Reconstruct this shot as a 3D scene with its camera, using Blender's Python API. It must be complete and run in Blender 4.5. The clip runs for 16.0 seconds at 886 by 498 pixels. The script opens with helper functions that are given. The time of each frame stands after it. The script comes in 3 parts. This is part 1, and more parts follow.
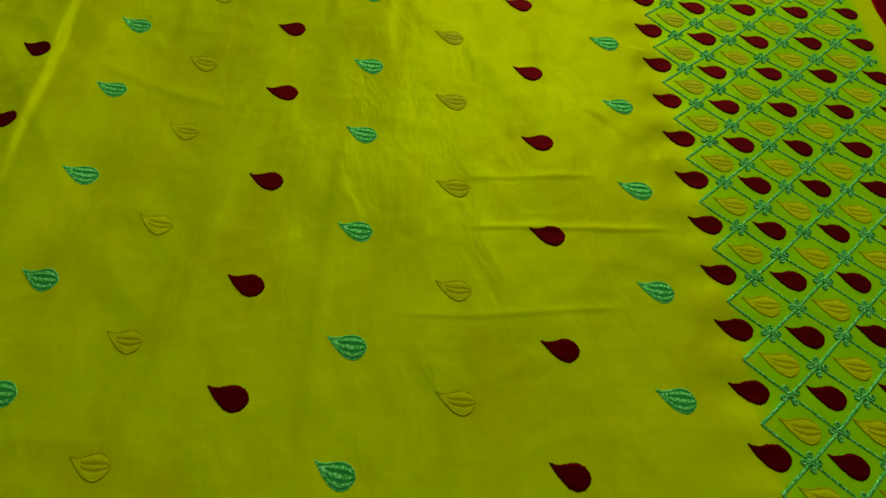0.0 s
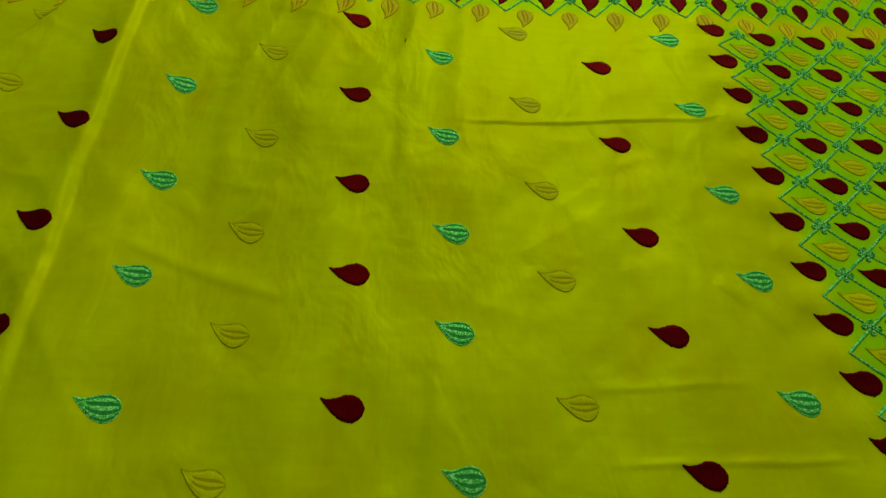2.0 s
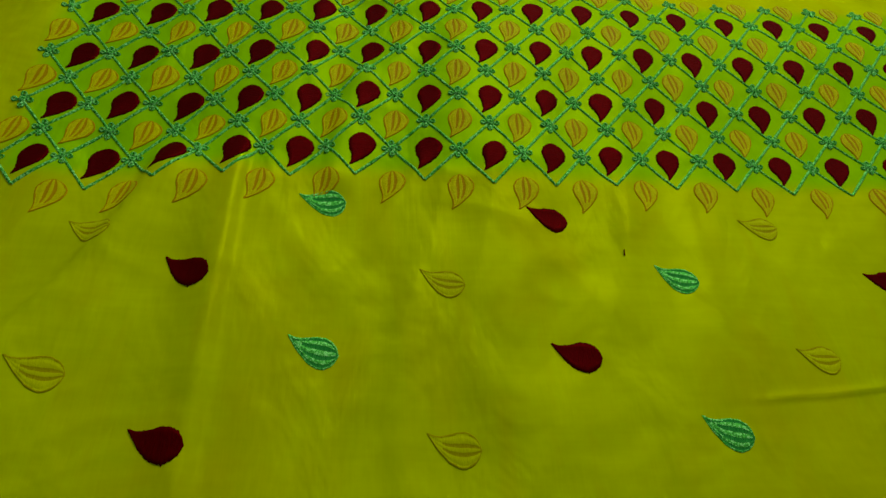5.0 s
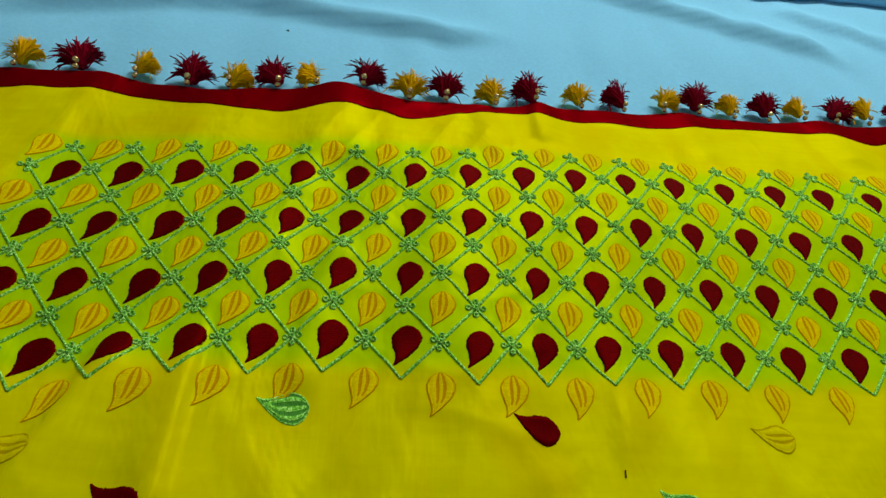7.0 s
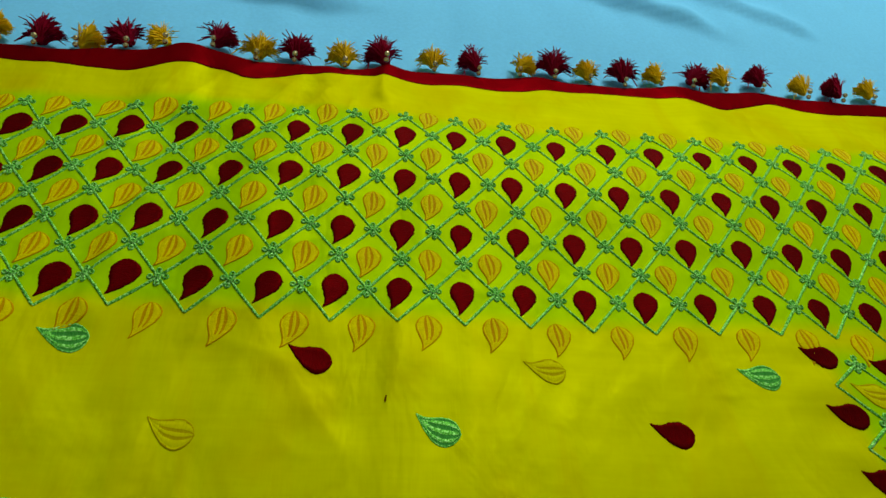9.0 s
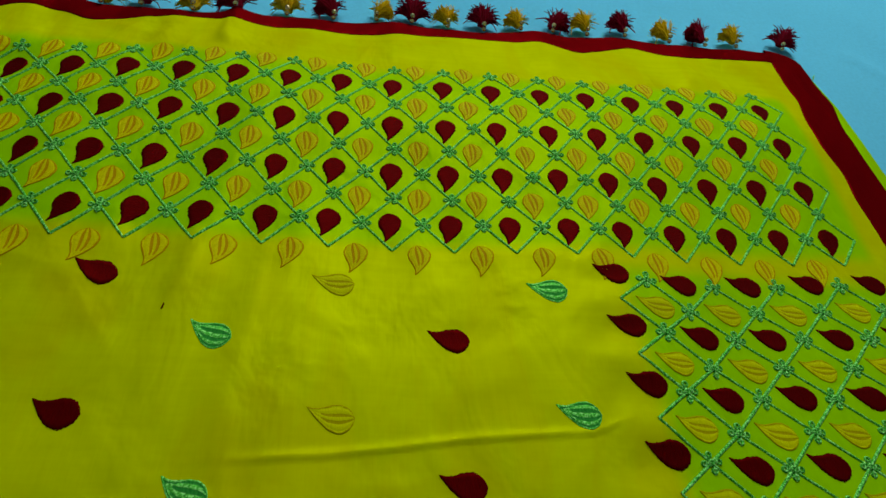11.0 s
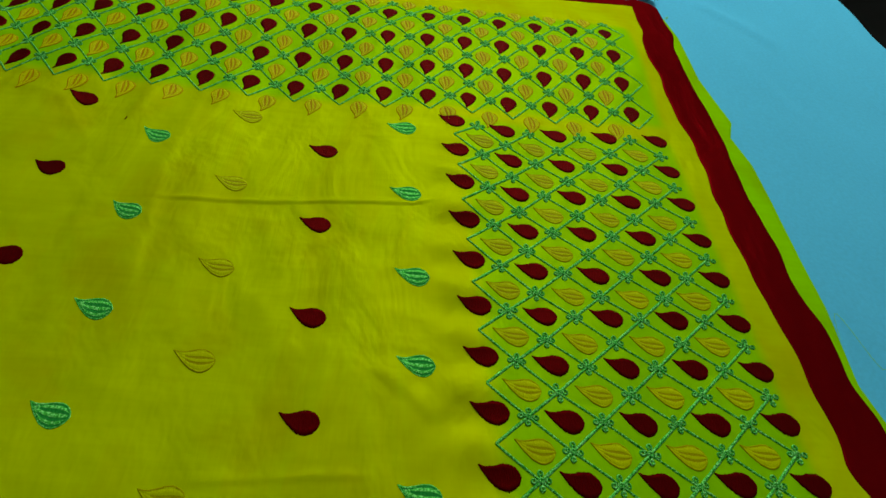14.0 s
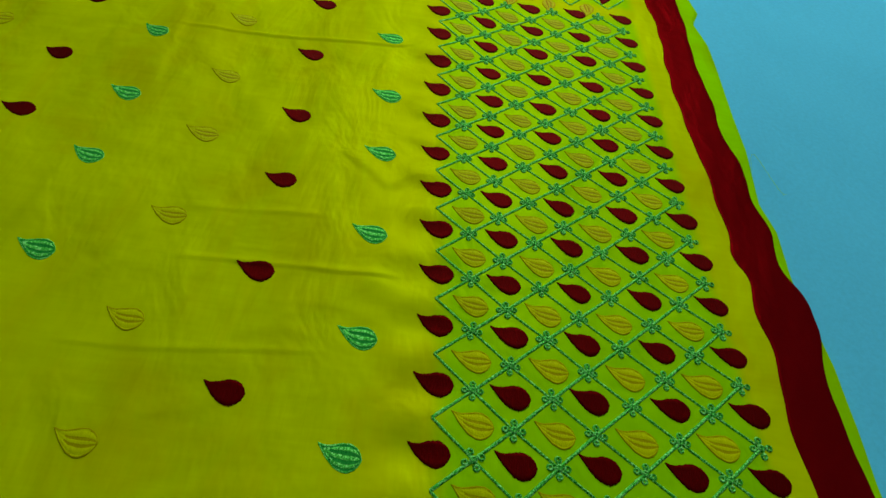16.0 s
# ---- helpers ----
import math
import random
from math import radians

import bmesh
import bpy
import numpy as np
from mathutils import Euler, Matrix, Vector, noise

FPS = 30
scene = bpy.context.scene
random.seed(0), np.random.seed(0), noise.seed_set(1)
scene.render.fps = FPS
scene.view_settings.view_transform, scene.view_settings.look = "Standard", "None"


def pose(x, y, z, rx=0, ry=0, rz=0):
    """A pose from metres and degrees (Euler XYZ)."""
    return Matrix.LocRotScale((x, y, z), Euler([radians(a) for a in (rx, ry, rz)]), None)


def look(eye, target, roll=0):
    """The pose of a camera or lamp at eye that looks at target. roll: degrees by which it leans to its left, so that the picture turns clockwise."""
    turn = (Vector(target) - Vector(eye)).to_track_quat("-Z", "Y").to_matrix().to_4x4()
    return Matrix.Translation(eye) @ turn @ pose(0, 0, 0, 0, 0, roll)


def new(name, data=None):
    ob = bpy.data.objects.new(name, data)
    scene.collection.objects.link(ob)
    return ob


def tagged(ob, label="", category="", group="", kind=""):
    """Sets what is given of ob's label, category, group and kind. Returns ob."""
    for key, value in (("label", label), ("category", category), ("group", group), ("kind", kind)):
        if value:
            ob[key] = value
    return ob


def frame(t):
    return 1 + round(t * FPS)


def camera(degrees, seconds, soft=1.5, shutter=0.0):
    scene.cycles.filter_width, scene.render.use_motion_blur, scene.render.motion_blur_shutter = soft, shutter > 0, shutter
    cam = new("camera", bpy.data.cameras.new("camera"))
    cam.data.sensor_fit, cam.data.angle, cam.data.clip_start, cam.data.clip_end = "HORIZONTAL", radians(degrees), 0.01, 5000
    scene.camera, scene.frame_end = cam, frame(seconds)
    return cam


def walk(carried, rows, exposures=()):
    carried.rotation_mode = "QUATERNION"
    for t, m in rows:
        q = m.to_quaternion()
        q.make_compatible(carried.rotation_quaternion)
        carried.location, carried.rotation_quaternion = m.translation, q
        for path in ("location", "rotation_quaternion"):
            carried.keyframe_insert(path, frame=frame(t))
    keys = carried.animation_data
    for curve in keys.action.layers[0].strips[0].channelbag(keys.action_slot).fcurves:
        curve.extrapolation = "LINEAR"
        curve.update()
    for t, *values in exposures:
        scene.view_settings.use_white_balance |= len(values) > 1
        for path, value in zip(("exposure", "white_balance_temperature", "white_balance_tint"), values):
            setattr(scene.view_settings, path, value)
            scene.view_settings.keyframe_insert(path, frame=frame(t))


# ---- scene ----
cam = camera(68.2, 16.0)
PATH = [
    (0, (0.005, -0.729, 0.421), (0.058, 0.333, -1.273), 5.7),
    (0.5, (-0.033, -0.692, 0.409), (0.029, 0.397, -1.268), 7.8),
    (1, (-0.071, -0.648, 0.403), (-0.023, 0.461, -1.26), 7.2),
    (1.5, (-0.087, -0.607, 0.392), (0.001, 0.498, -1.272), 7.5),
    (2, (-0.097, -0.557, 0.392), (0.045, 0.574, -1.251), 8.6),
    (2.5, (-0.115, -0.529, 0.382), (0.013, 0.619, -1.251), 7.1),
    (3, (-0.147, -0.478, 0.367), (-0.055, 0.678, -1.262), 6.1),
    (3.5, (-0.182, -0.428, 0.354), (-0.125, 0.73, -1.276), 6.5),
    (4, (-0.207, -0.382, 0.346), (-0.142, 0.78, -1.28), 7.6),
    (4.5, (-0.231, -0.342, 0.334), (-0.045, 0.83, -1.277), 10.4),
    (5, (-0.26, -0.294, 0.322), (-0.017, 0.873, -1.283), 11.5),
    (7.5, (-0.244, -0.211, 0.337), (0.022, 1.172, -1.083), 12.6),
    (8, (-0.194, -0.222, 0.342), (0.085, 1.153, -1.083), 13.1),
    (8.5, (-0.15, -0.238, 0.345), (0.134, 1.121, -1.095), 13.1),
    (9, (-0.123, -0.254, 0.348), (0.149, 1.085, -1.113), 12.8),
    (9.5, (-0.088, -0.266, 0.346), (0.208, 1.044, -1.136), 13.0),
    (12, (0.06, -0.357, 0.366), (0.33, 0.951, -1.123), 12.8),
    (12.5, (0.077, -0.403, 0.373), (0.334, 0.945, -1.081), 12.9),
    (13, (0.098, -0.476, 0.367), (0.335, 0.872, -1.091), 11.8),
    (13.5, (0.115, -0.521, 0.374), (0.339, 0.832, -1.082), 12.1),
    (14, (0.135, -0.56, 0.387), (0.343, 0.819, -1.047), 10.9),
    (14.5, (0.161, -0.584, 0.366), (0.324, 0.76, -1.106), 10.3),
    (15, (0.174, -0.634, 0.365), (0.228, 0.712, -1.113), 9.7),
    (15.5, (0.194, -0.685, 0.369), (0.256, 0.653, -1.116), 10.7),
    (16, (0.205, -0.735, 0.371), (0.315, 0.596, -1.118), 11.4),
]
EXPO = [
    (0.0, -0.06, 6500, 3), (3.0, -0.2, 6500, 3), (5.0, -0.33, 6500, 3), (7.4, 0.32, 8000, 29), (9.0, 0.13, 7000, 17),
    (12.0, -0.28, 6500, 0), (13.5, -0.2, 6400, -3), (16.0, 0.03, 6300, -6),
]
walk(cam, [(t, look(eye, target, roll)) for t, eye, target, roll in PATH], EXPO)


# ---- light ----
world = bpy.data.worlds.new("room_air")
scene.world = world
world.use_nodes = True
world.node_tree.nodes["Background"].inputs[0].default_value = (0.75, 0.9, 1.0, 1)
world.node_tree.nodes["Background"].inputs[1].default_value = 0.05

LAMP = (0.45, 1.75, 1.72)
lamp_data = bpy.data.lights.new("tube_glow", "AREA")
lamp_data.shape, lamp_data.size, lamp_data.size_y = "RECTANGLE", 1.2, 0.10
lamp_data.energy, lamp_data.color = 42.0, (0.93, 1.0, 0.97)
lamp = new("tube_glow", lamp_data)
lamp.matrix_world = look(LAMP, (0.1, 0.0, 0.0))


# ---- materials ----
def material(name, colour, rough=0.6, metal=0.0, sheen=0.0, spec=0.5):
    m = bpy.data.materials.new(name)
    m.use_nodes = True
    b = m.node_tree.nodes["Principled BSDF"]
    b.inputs["Base Color"].default_value = (*colour, 1)
    b.inputs["Roughness"].default_value = rough
    b.inputs["Metallic"].default_value = metal
    b.inputs["Sheen Weight"].default_value = sheen
    b.inputs["Specular IOR Level"].default_value = spec
    return m, m.node_tree.nodes, m.node_tree.links, b


def node(nodes, kind, **values):
    n = nodes.new(kind)
    for key, value in values.items():
        n.inputs[key.replace("_", " ")].default_value = value
    return n


def coords(nodes, links, scale=(1, 1, 1), turn=0.0):
    c = nodes.new("ShaderNodeTexCoord")
    m = nodes.new("ShaderNodeMapping")
    m.inputs["Scale"].default_value = scale
    m.inputs["Rotation"].default_value = (0, 0, turn)
    links.new(c.outputs["Object"], m.inputs["Vector"])
    return m.outputs["Vector"]


def ramp(nodes, links, source, stops):
    r = nodes.new("ShaderNodeValToRGB")
    while len(r.color_ramp.elements) < len(stops):
        r.color_ramp.elements.new(0.5)
    for e, (at, colour) in zip(r.color_ramp.elements, stops):
        e.position, e.color = at, (*colour, 1)
    links.new(source, r.inputs[0])
    return r.outputs[0]


def mixed(nodes, links, kind, factor, a, b):
    m = nodes.new("ShaderNodeMix")
    m.data_type, m.blend_type = "RGBA", kind
    for socket, value in ((m.inputs[0], factor), (m.inputs[6], a), (m.inputs[7], b)):
        if isinstance(value, (int, float)):
            socket.default_value = value
        elif isinstance(value, tuple):
            socket.default_value = (*value, 1)
        else:
            links.new(value, socket)
    return m.outputs[2]


def relief(nodes, links, b, heights, distance, broad=None):
    last = None
    for source, strength, far in [(*h, distance) for h in heights] + ([broad] if broad else []):
        n = node(nodes, "ShaderNodeBump", Strength=strength, Distance=far)
        links.new(source, n.inputs["Height"])
        if last:
            links.new(last, n.inputs["Normal"])
        last = n.outputs["Normal"]
    links.new(last, b.inputs["Normal"])


def silk(name, colour, green, gloss=0.048):
    """Plain-woven art silk with slubs; green: the tone it takes where the embroidery's backing shows through."""
    m, ns, ln, b = material(name, colour, 0.6, 0, 0.0, 0.0)
    slub = node(ns, "ShaderNodeTexNoise", Scale=1.0, Detail=4.0, Roughness=0.6)
    ln.new(coords(ns, ln, (14, 160, 1)), slub.inputs["Vector"])
    warp = node(ns, "ShaderNodeTexNoise", Scale=1.0, Detail=3.0, Roughness=0.6)
    ln.new(coords(ns, ln, (420, 25, 1)), warp.inputs["Vector"])
    cloud = node(ns, "ShaderNodeTexNoise", Scale=9.0, Detail=5.0, Roughness=0.55)
    ln.new(coords(ns, ln), cloud.inputs["Vector"])
    crinkle = node(ns, "ShaderNodeTexNoise", Scale=24.0, Detail=3.0, Roughness=0.5, Distortion=0.5)
    ln.new(coords(ns, ln, (1.0, 0.55, 1.0), 0.35), crinkle.inputs["Vector"])
    tone = ramp(ns, ln, cloud.outputs[0], [(0.34, (colour[0] * 0.90, colour[1] * 0.80, colour[2])), (0.46, tuple(c * 0.96 for c in colour)), (0.7, tuple(min(1, c * 1.08) for c in colour))])
    tone = mixed(ns, ln, "MULTIPLY", 0.2, tone, ramp(ns, ln, slub.outputs[0], [(0.35, (0.72, 0.72, 0.72)), (0.65, (1, 1, 1))]))
    # the orange cast where a second layer of the folded silk lies close beneath
    under = node(ns, "ShaderNodeTexNoise", Scale=1.0, Detail=4.0, Roughness=0.55, Distortion=0.9)
    ln.new(coords(ns, ln, (15, 4.5, 1), 0.28), under.inputs["Vector"])
    tone = mixed(ns, ln, "MIX", ramp(ns, ln, under.outputs[0], [(0.50, (0, 0, 0)), (0.60, (0.42, 0.42, 0.42)), (0.74, (0.2, 0.2, 0.2))]), tone, (colour[0] * 0.93, colour[1] * 0.78, colour[2]))
    if green:
        mask = ns.new("ShaderNodeAttribute")
        mask.attribute_name = "backing"
        tone = mixed(ns, ln, "MIX", mask.outputs["Fac"], tone, green)
    ln.new(tone, b.inputs["Base Color"])
    relief(ns, ln, b, [(slub.outputs[0], 0.08), (warp.outputs[0], 0.2), (cloud.outputs[0], 0.15)], 0.0006, (crinkle.outputs[0], 0.62, 0.006))
    shine = node(ns, "ShaderNodeBsdfAnisotropic", Roughness=0.47)
    shine.inputs["Color"].default_value = (*(c * 0.9 / max(colour) for c in colour), 1)
    ln.new(b.inputs["Normal"].links[0].from_socket, shine.inputs["Normal"])
    both = ns.new("ShaderNodeMixShader")
    both.inputs[0].default_value = gloss
    ln.new(b.outputs[0], both.inputs[1])
    ln.new(shine.outputs[0], both.inputs[2])
    ln.new(both.outputs[0], ns["Material Output"].inputs[0])
    return m


def thread(name, colour, dark, rough, metal, fine, painted_glint=0.0, gloss=None):
    """Satin stitches laid side by side across the leaf."""
    m, ns, ln, b = material(name, colour, rough, metal, 0.0, 0.03)
    b.inputs["Specular Tint"].default_value = (*(min(1, c * 1.6 + 0.02) for c in colour), 1)
    lay = node(ns, "ShaderNodeTexNoise", Scale=1.0, Detail=2.0, Roughness=0.6)
    ln.new(coords(ns, ln, (fine, fine * 0.09, fine * 0.09)), lay.inputs["Vector"])
    fleck = node(ns, "ShaderNodeTexNoise", Scale=900.0, Detail=2.0)
    ln.new(coords(ns, ln), fleck.inputs["Vector"])
    own = ns.new("ShaderNodeObjectInfo")
    tone = ramp(ns, ln, lay.outputs[0], [(0.32, dark), (0.6, colour)])
    tone = mixed(ns, ln, "MULTIPLY", 0.3, tone, ramp(ns, ln, own.outputs["Random"], [(0.0, (0.7, 0.7, 0.7)), (1.0, (1, 1, 1))]))
    if painted_glint:
        # metallic glints and the dark specks between them, painted into the base colour
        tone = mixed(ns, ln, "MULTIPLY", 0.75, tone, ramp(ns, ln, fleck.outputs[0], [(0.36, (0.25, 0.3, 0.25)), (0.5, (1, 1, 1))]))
        tone = mixed(ns, ln, "MIX", ramp(ns, ln, fleck.outputs[0], [(0.52, (0, 0, 0)), (0.60, (painted_glint, painted_glint, painted_glint))]), tone, (0.52, 1.0, 0.36))
        ln.new(ramp(ns, ln, fleck.outputs[0], [(0.4, (0.5, 0.5, 0.5)), (0.65, (0.2, 0.2, 0.2))]), b.inputs["Roughness"])
    ln.new(tone, b.inputs["Base Color"])
    relief(ns, ln, b, [(lay.outputs[0], 0.7), (fleck.outputs[0], 0.35)], 0.0004)
    if gloss:
        shine = node(ns, "ShaderNodeBsdfAnisotropic", Roughness=0.42)
        shine.inputs["Color"].default_value = (*(c * 0.85 / max(colour) for c in colour), 1)
        ln.new(b.inputs["Normal"].links[0].from_socket, shine.inputs["Normal"])
        both = ns.new("ShaderNodeMixShader")
        both.inputs[0].default_value = gloss
        ln.new(b.outputs[0], both.inputs[1])
        ln.new(shine.outputs[0], both.inputs[2])
        ln.new(both.outputs[0], ns["Material Output"].inputs[0])
    return m


def plain(name, colour, rough=0.7, metal=0.0, scale=40.0, depth=0.0008, spread=0.2):
    m, ns, ln, b = material(name, colour, rough, metal, 0.0, 0.5 if metal else 0.04)
    n = node(ns, "ShaderNodeTexNoise", Scale=scale, Detail=6.0, Roughness=0.6)
    ln.new(coords(ns, ln), n.inputs["Vector"])
    tone = ramp(ns, ln, n.outputs[0], [(0.3, tuple(c * (1 - spread) for c in colour)), (0.7, tuple(min(1, c * (1 + spread * 0.5)) for c in colour))])
    ln.new(tone, b.inputs["Base Color"])
    relief(ns, ln, b, [(n.outputs[0], 0.3)], depth)
    return m


YELLOW_SILK = silk("yellow_silk", (0.58, 0.61, 0.0008), (0.30, 0.60, 0.0008))
LIME_SILK = silk("lime_silk", (0.36, 0.72, 0.001), None)
RED_TRIM = silk("red_trim_silk", (0.105, 0.0006, 0.0018), None, 0.045)
RED_THREAD = thread("maroon_thread", (0.085, 0.0005, 0.0009), (0.04, 0.0003, 0.0006), 0.7, 0.0, 2600, 0.0, 0.034)
GOLD_THREAD = thread("gold_thread", (0.72, 0.645, 0.001), (0.62, 0.53, 0.001), 0.45, 0.0, 2600)
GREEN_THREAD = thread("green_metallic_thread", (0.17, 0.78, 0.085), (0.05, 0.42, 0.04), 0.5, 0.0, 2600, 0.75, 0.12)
PALE_GOLD = thread("pale_gold_thread", (0.66, 0.655, 0.001), (0.56, 0.54, 0.001), 0.45, 0.0, 2600)
# gold outline thread, which also colours the shade in the grooves
PALE_GOLD_RIM = thread("olive_outline_groove_shade", (0.46, 0.38, 0.001), (0.37, 0.29, 0.001), 0.5, 0.0, 2600)
GOLD_RIM = thread("gold_outline_groove_shade", (0.57, 0.32, 0.001), (0.47, 0.23, 0.001), 0.5, 0.0, 2600)
# a darker green painted as shade into the green leaves' grooves
GREEN_GROOVE_SHADE = thread("green_groove_shade", (0.05, 0.36, 0.05), (0.015, 0.17, 0.018), 0.6, 0.0, 2600)
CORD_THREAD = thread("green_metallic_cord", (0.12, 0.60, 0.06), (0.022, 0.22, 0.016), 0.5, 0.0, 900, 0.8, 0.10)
COTTON = plain("pale_blue_cotton", (0.15, 0.585, 0.87), 0.85, 0.0, 260.0, 0.0006, 0.07)
TUFT_RED = plain("maroon_wool", (0.30, 0.002, 0.02), 0.8)
TUFT_YELLOW = plain("yellow_wool", (1.0, 0.60, 0.010), 0.8)
BRASS = plain("brass", (0.75, 0.58, 0.28), 0.22, 1.0)
PAINT = plain("wall_paint", (0.74, 0.78, 0.76), 0.9, 0.0, 6.0, 0.002, 0.08)
FLOOR = plain("dark_floor_tile", (0.012, 0.010, 0.009), 0.6, 0.0, 8.0, 0.001, 0.3)
WOOD = plain("dark_wood", (0.10, 0.05, 0.025), 0.5, 0.0, 12.0, 0.001, 0.4)
LINT = plain("dark_lint", (0.02, 0.02, 0.02), 0.9)
TUBE = bpy.data.materials.new("tube_glass")
TUBE.use_nodes = True
TUBE.node_tree.nodes["Principled BSDF"].inputs["Emission Color"].default_value = (0.93, 1.0, 0.97, 1)
TUBE.node_tree.nodes["Principled BSDF"].inputs["Emission Strength"].default_value = 6.0


# ---- mesh helpers ----
def mesh_of(name, verts, faces, mat, smooth=True):
    me = bpy.data.meshes.new(name)
    me.from_pydata([tuple(map(float, v)) for v in verts], [], faces)
    me.materials.append(mat)
    if smooth:
        me.polygons.foreach_set("use_smooth", [True] * len(me.polygons))
    me.update()
    return me


def grid_mesh(name, P, mat):
    """A sheet from an array of places, rows by columns."""
    r, c = P.shape[:2]
    i = np.arange(r * c).reshape(r, c)
    quads = np.stack([i[:-1, :-1], i[:-1, 1:], i[1:, 1:], i[1:, :-1]], -1).reshape(-1, 4)
    me = bpy.data.meshes.new(name)
    me.vertices.add(r * c)
    me.vertices.foreach_set("co", P.reshape(-1).astype(np.float32))
    me.loops.add(quads.size)
    me.loops.foreach_set("vertex_index", quads.reshape(-1).astype(np.int32))
    me.polygons.add(len(quads))
    me.polygons.foreach_set("loop_start", np.arange(0, quads.size, 4, dtype=np.int32))
    me.polygons.foreach_set("use_smooth", np.ones(len(quads), dtype=bool))
    me.materials.append(mat)
    me.update(calc_edges=True)
    me.validate()
    return me


def part(name, me, parent, label=""):
    ob = new(name, me)
    ob.parent = parent
    if label:
        tagged(ob, label)
    return ob


def box_mesh(name, x0, y0, z0, x1, y1, z1, mat, bevel=0.0):
    bm = bmesh.new()
    bmesh.ops.create_cube(bm, size=1.0)
    for v in bm.verts:
        v.co = Vector(((x0 + x1) / 2 + v.co.x * (x1 - x0), (y0 + y1) / 2 + v.co.y * (y1 - y0), (z0 + z1) / 2 + v.co.z * (z1 - z0)))
    if bevel:
        bmesh.ops.bevel(bm, geom=bm.edges[:], offset=bevel, segments=4, affect="EDGES", profile=0.5)
    me = bpy.data.meshes.new(name)
    bm.to_mesh(me)
    bm.free()
    me.materials.append(mat)
    return me


# ---- the lie of the cloth ----
RNG = np.random.RandomState(7)


def waves(count, low, high, stretch):
    """Random plane waves: gentle unevenness of a hand-spread cloth."""
    k = RNG.uniform(low, high, count)
    a = RNG.uniform(0, 2 * np.pi, count)
    return np.stack([k * np.cos(a), k * np.sin(a) * stretch, RNG.uniform(0, 2 * np.pi, count)], 1)


SLOW, MID, QUICK = waves(10, 20, 60, 0.35), waves(14, 80, 170, 0.3), waves(16, 220, 420, 0.6)
SHEETY = waves(14, 12, 60, 0.8)


def sway(x, y, w):
    out = 0.0
    for kx, ky, p in w:
        out = out + np.sin(kx * x + ky * y + p)
    return out / np.sqrt(len(w))


def step(a, b, v):
    s = np.clip((v - a) / (b - a), 0, 1)
    return s * s * (3 - 2 * s)


def crease(x, y, pts, high, wide, lean=0.0):
    """A raised fold along a line of points; lean makes one flank steeper."""
    out = 0.0
    best = np.full(np.shape(x), 1e9)
    side = np.zeros(np.shape(x))
    total = sum(math.dist(a, b) for a, b in zip(pts, pts[1:]))
    along = np.zeros(np.shape(x))
    run = 0.0
    for (ax, ay), (bx, by) in zip(pts, pts[1:]):
        size = math.dist((ax, ay), (bx, by))
        ux, uy = (bx - ax) / size, (by - ay) / size
        s = np.clip((x - ax) * ux + (y - ay) * uy, 0, size)
        dx, dy = x - ax - s * ux, y - ay - s * uy
        d = np.hypot(dx, dy)
        near = d < best
        best = np.where(near, d, best)
        side = np.where(near, -dx * uy + dy * ux, side)
        along = np.where(near, (run + s) / total, along)
        run += size
    w = wide * (1 + lean * np.tanh(side / wide))
    fade = step(0, 0.18, along) * step(1, 0.82, along)
    return out + high * fade * np.exp(-((best / w) ** 2))


def crumple(x, y, sx, sy, seed):
    """Smooth random folds with soft crests, sx by sy metres in size."""
    table = np.random.RandomState(seed).rand(64, 64)
    u, v = x / sx + 100.37, y / sy + 100.71
    i, j = np.floor(u).astype(int), np.floor(v).astype(int)
    fu, fv = u - i, v - j
    fu, fv = fu * fu * (3 - 2 * fu), fv * fv * (3 - 2 * fv)
    pick = lambda a, b: table[b % 64, a % 64]
    n = (pick(i, j) * (1 - fu) + pick(i + 1, j) * fu) * (1 - fv) + (pick(i, j + 1) * (1 - fu) + pick(i + 1, j + 1) * fu) * fv
    return 1 - np.sqrt((2 * n - 1) ** 2 + 0.003)


def bed_rise(x, y):
    """The mattress bulges a little under the far end of the cloth."""
    return 0.0155 * np.exp(-(((y - 0.16) / 0.105) ** 2)) * step(-0.42, 0.02, x) * step(0.56, 0.38, x)


def sheet_z(x, y):
    z = bed_rise(x, y) + settle(x, y) * step(0.46, 0.30, y) * step(0.66, 0.50, x) - 0.004 - 0.006 * step(0.46, 0.42, x) * step(0.24, 0.20, y) + 0.0012 * sway(x, y, SHEETY)
    out = step(0.30, 0.36, y) + step(0.52, 0.58, x)
    z = z + crease(x, y, [(-0.62, 0.35), (-0.47, 0.405), (-0.38, 0.425), (-0.30, 0.412), (-0.18, 0.40), (-0.10, 0.425)], 0.015, 0.018, 0.6)
    z = z + crease(x, y, [(-0.15, 0.60), (0.03, 0.545), (0.19, 0.495), (0.25, 0.475), (0.32, 0.44)], 0.013, 0.018, 0.6)
    z = z + crease(x, y, [(0.24, 0.575), (0.33, 0.53), (0.44, 0.47)], 0.009, 0.017, 0.6)
    z = z + crease(x, y, [(0.56, 0.36), (0.62, 0.30), (0.66, 0.24)], 0.003, 0.012, 0.3)
    z = z + crease(x, y, [(0.58, 0.22), (0.60, 0.14), (0.63, 0.06)], 0.002, 0.010, 0.3)
    return z + 0.0008 * sway(x, y, MID) * np.clip(out, 0, 1)


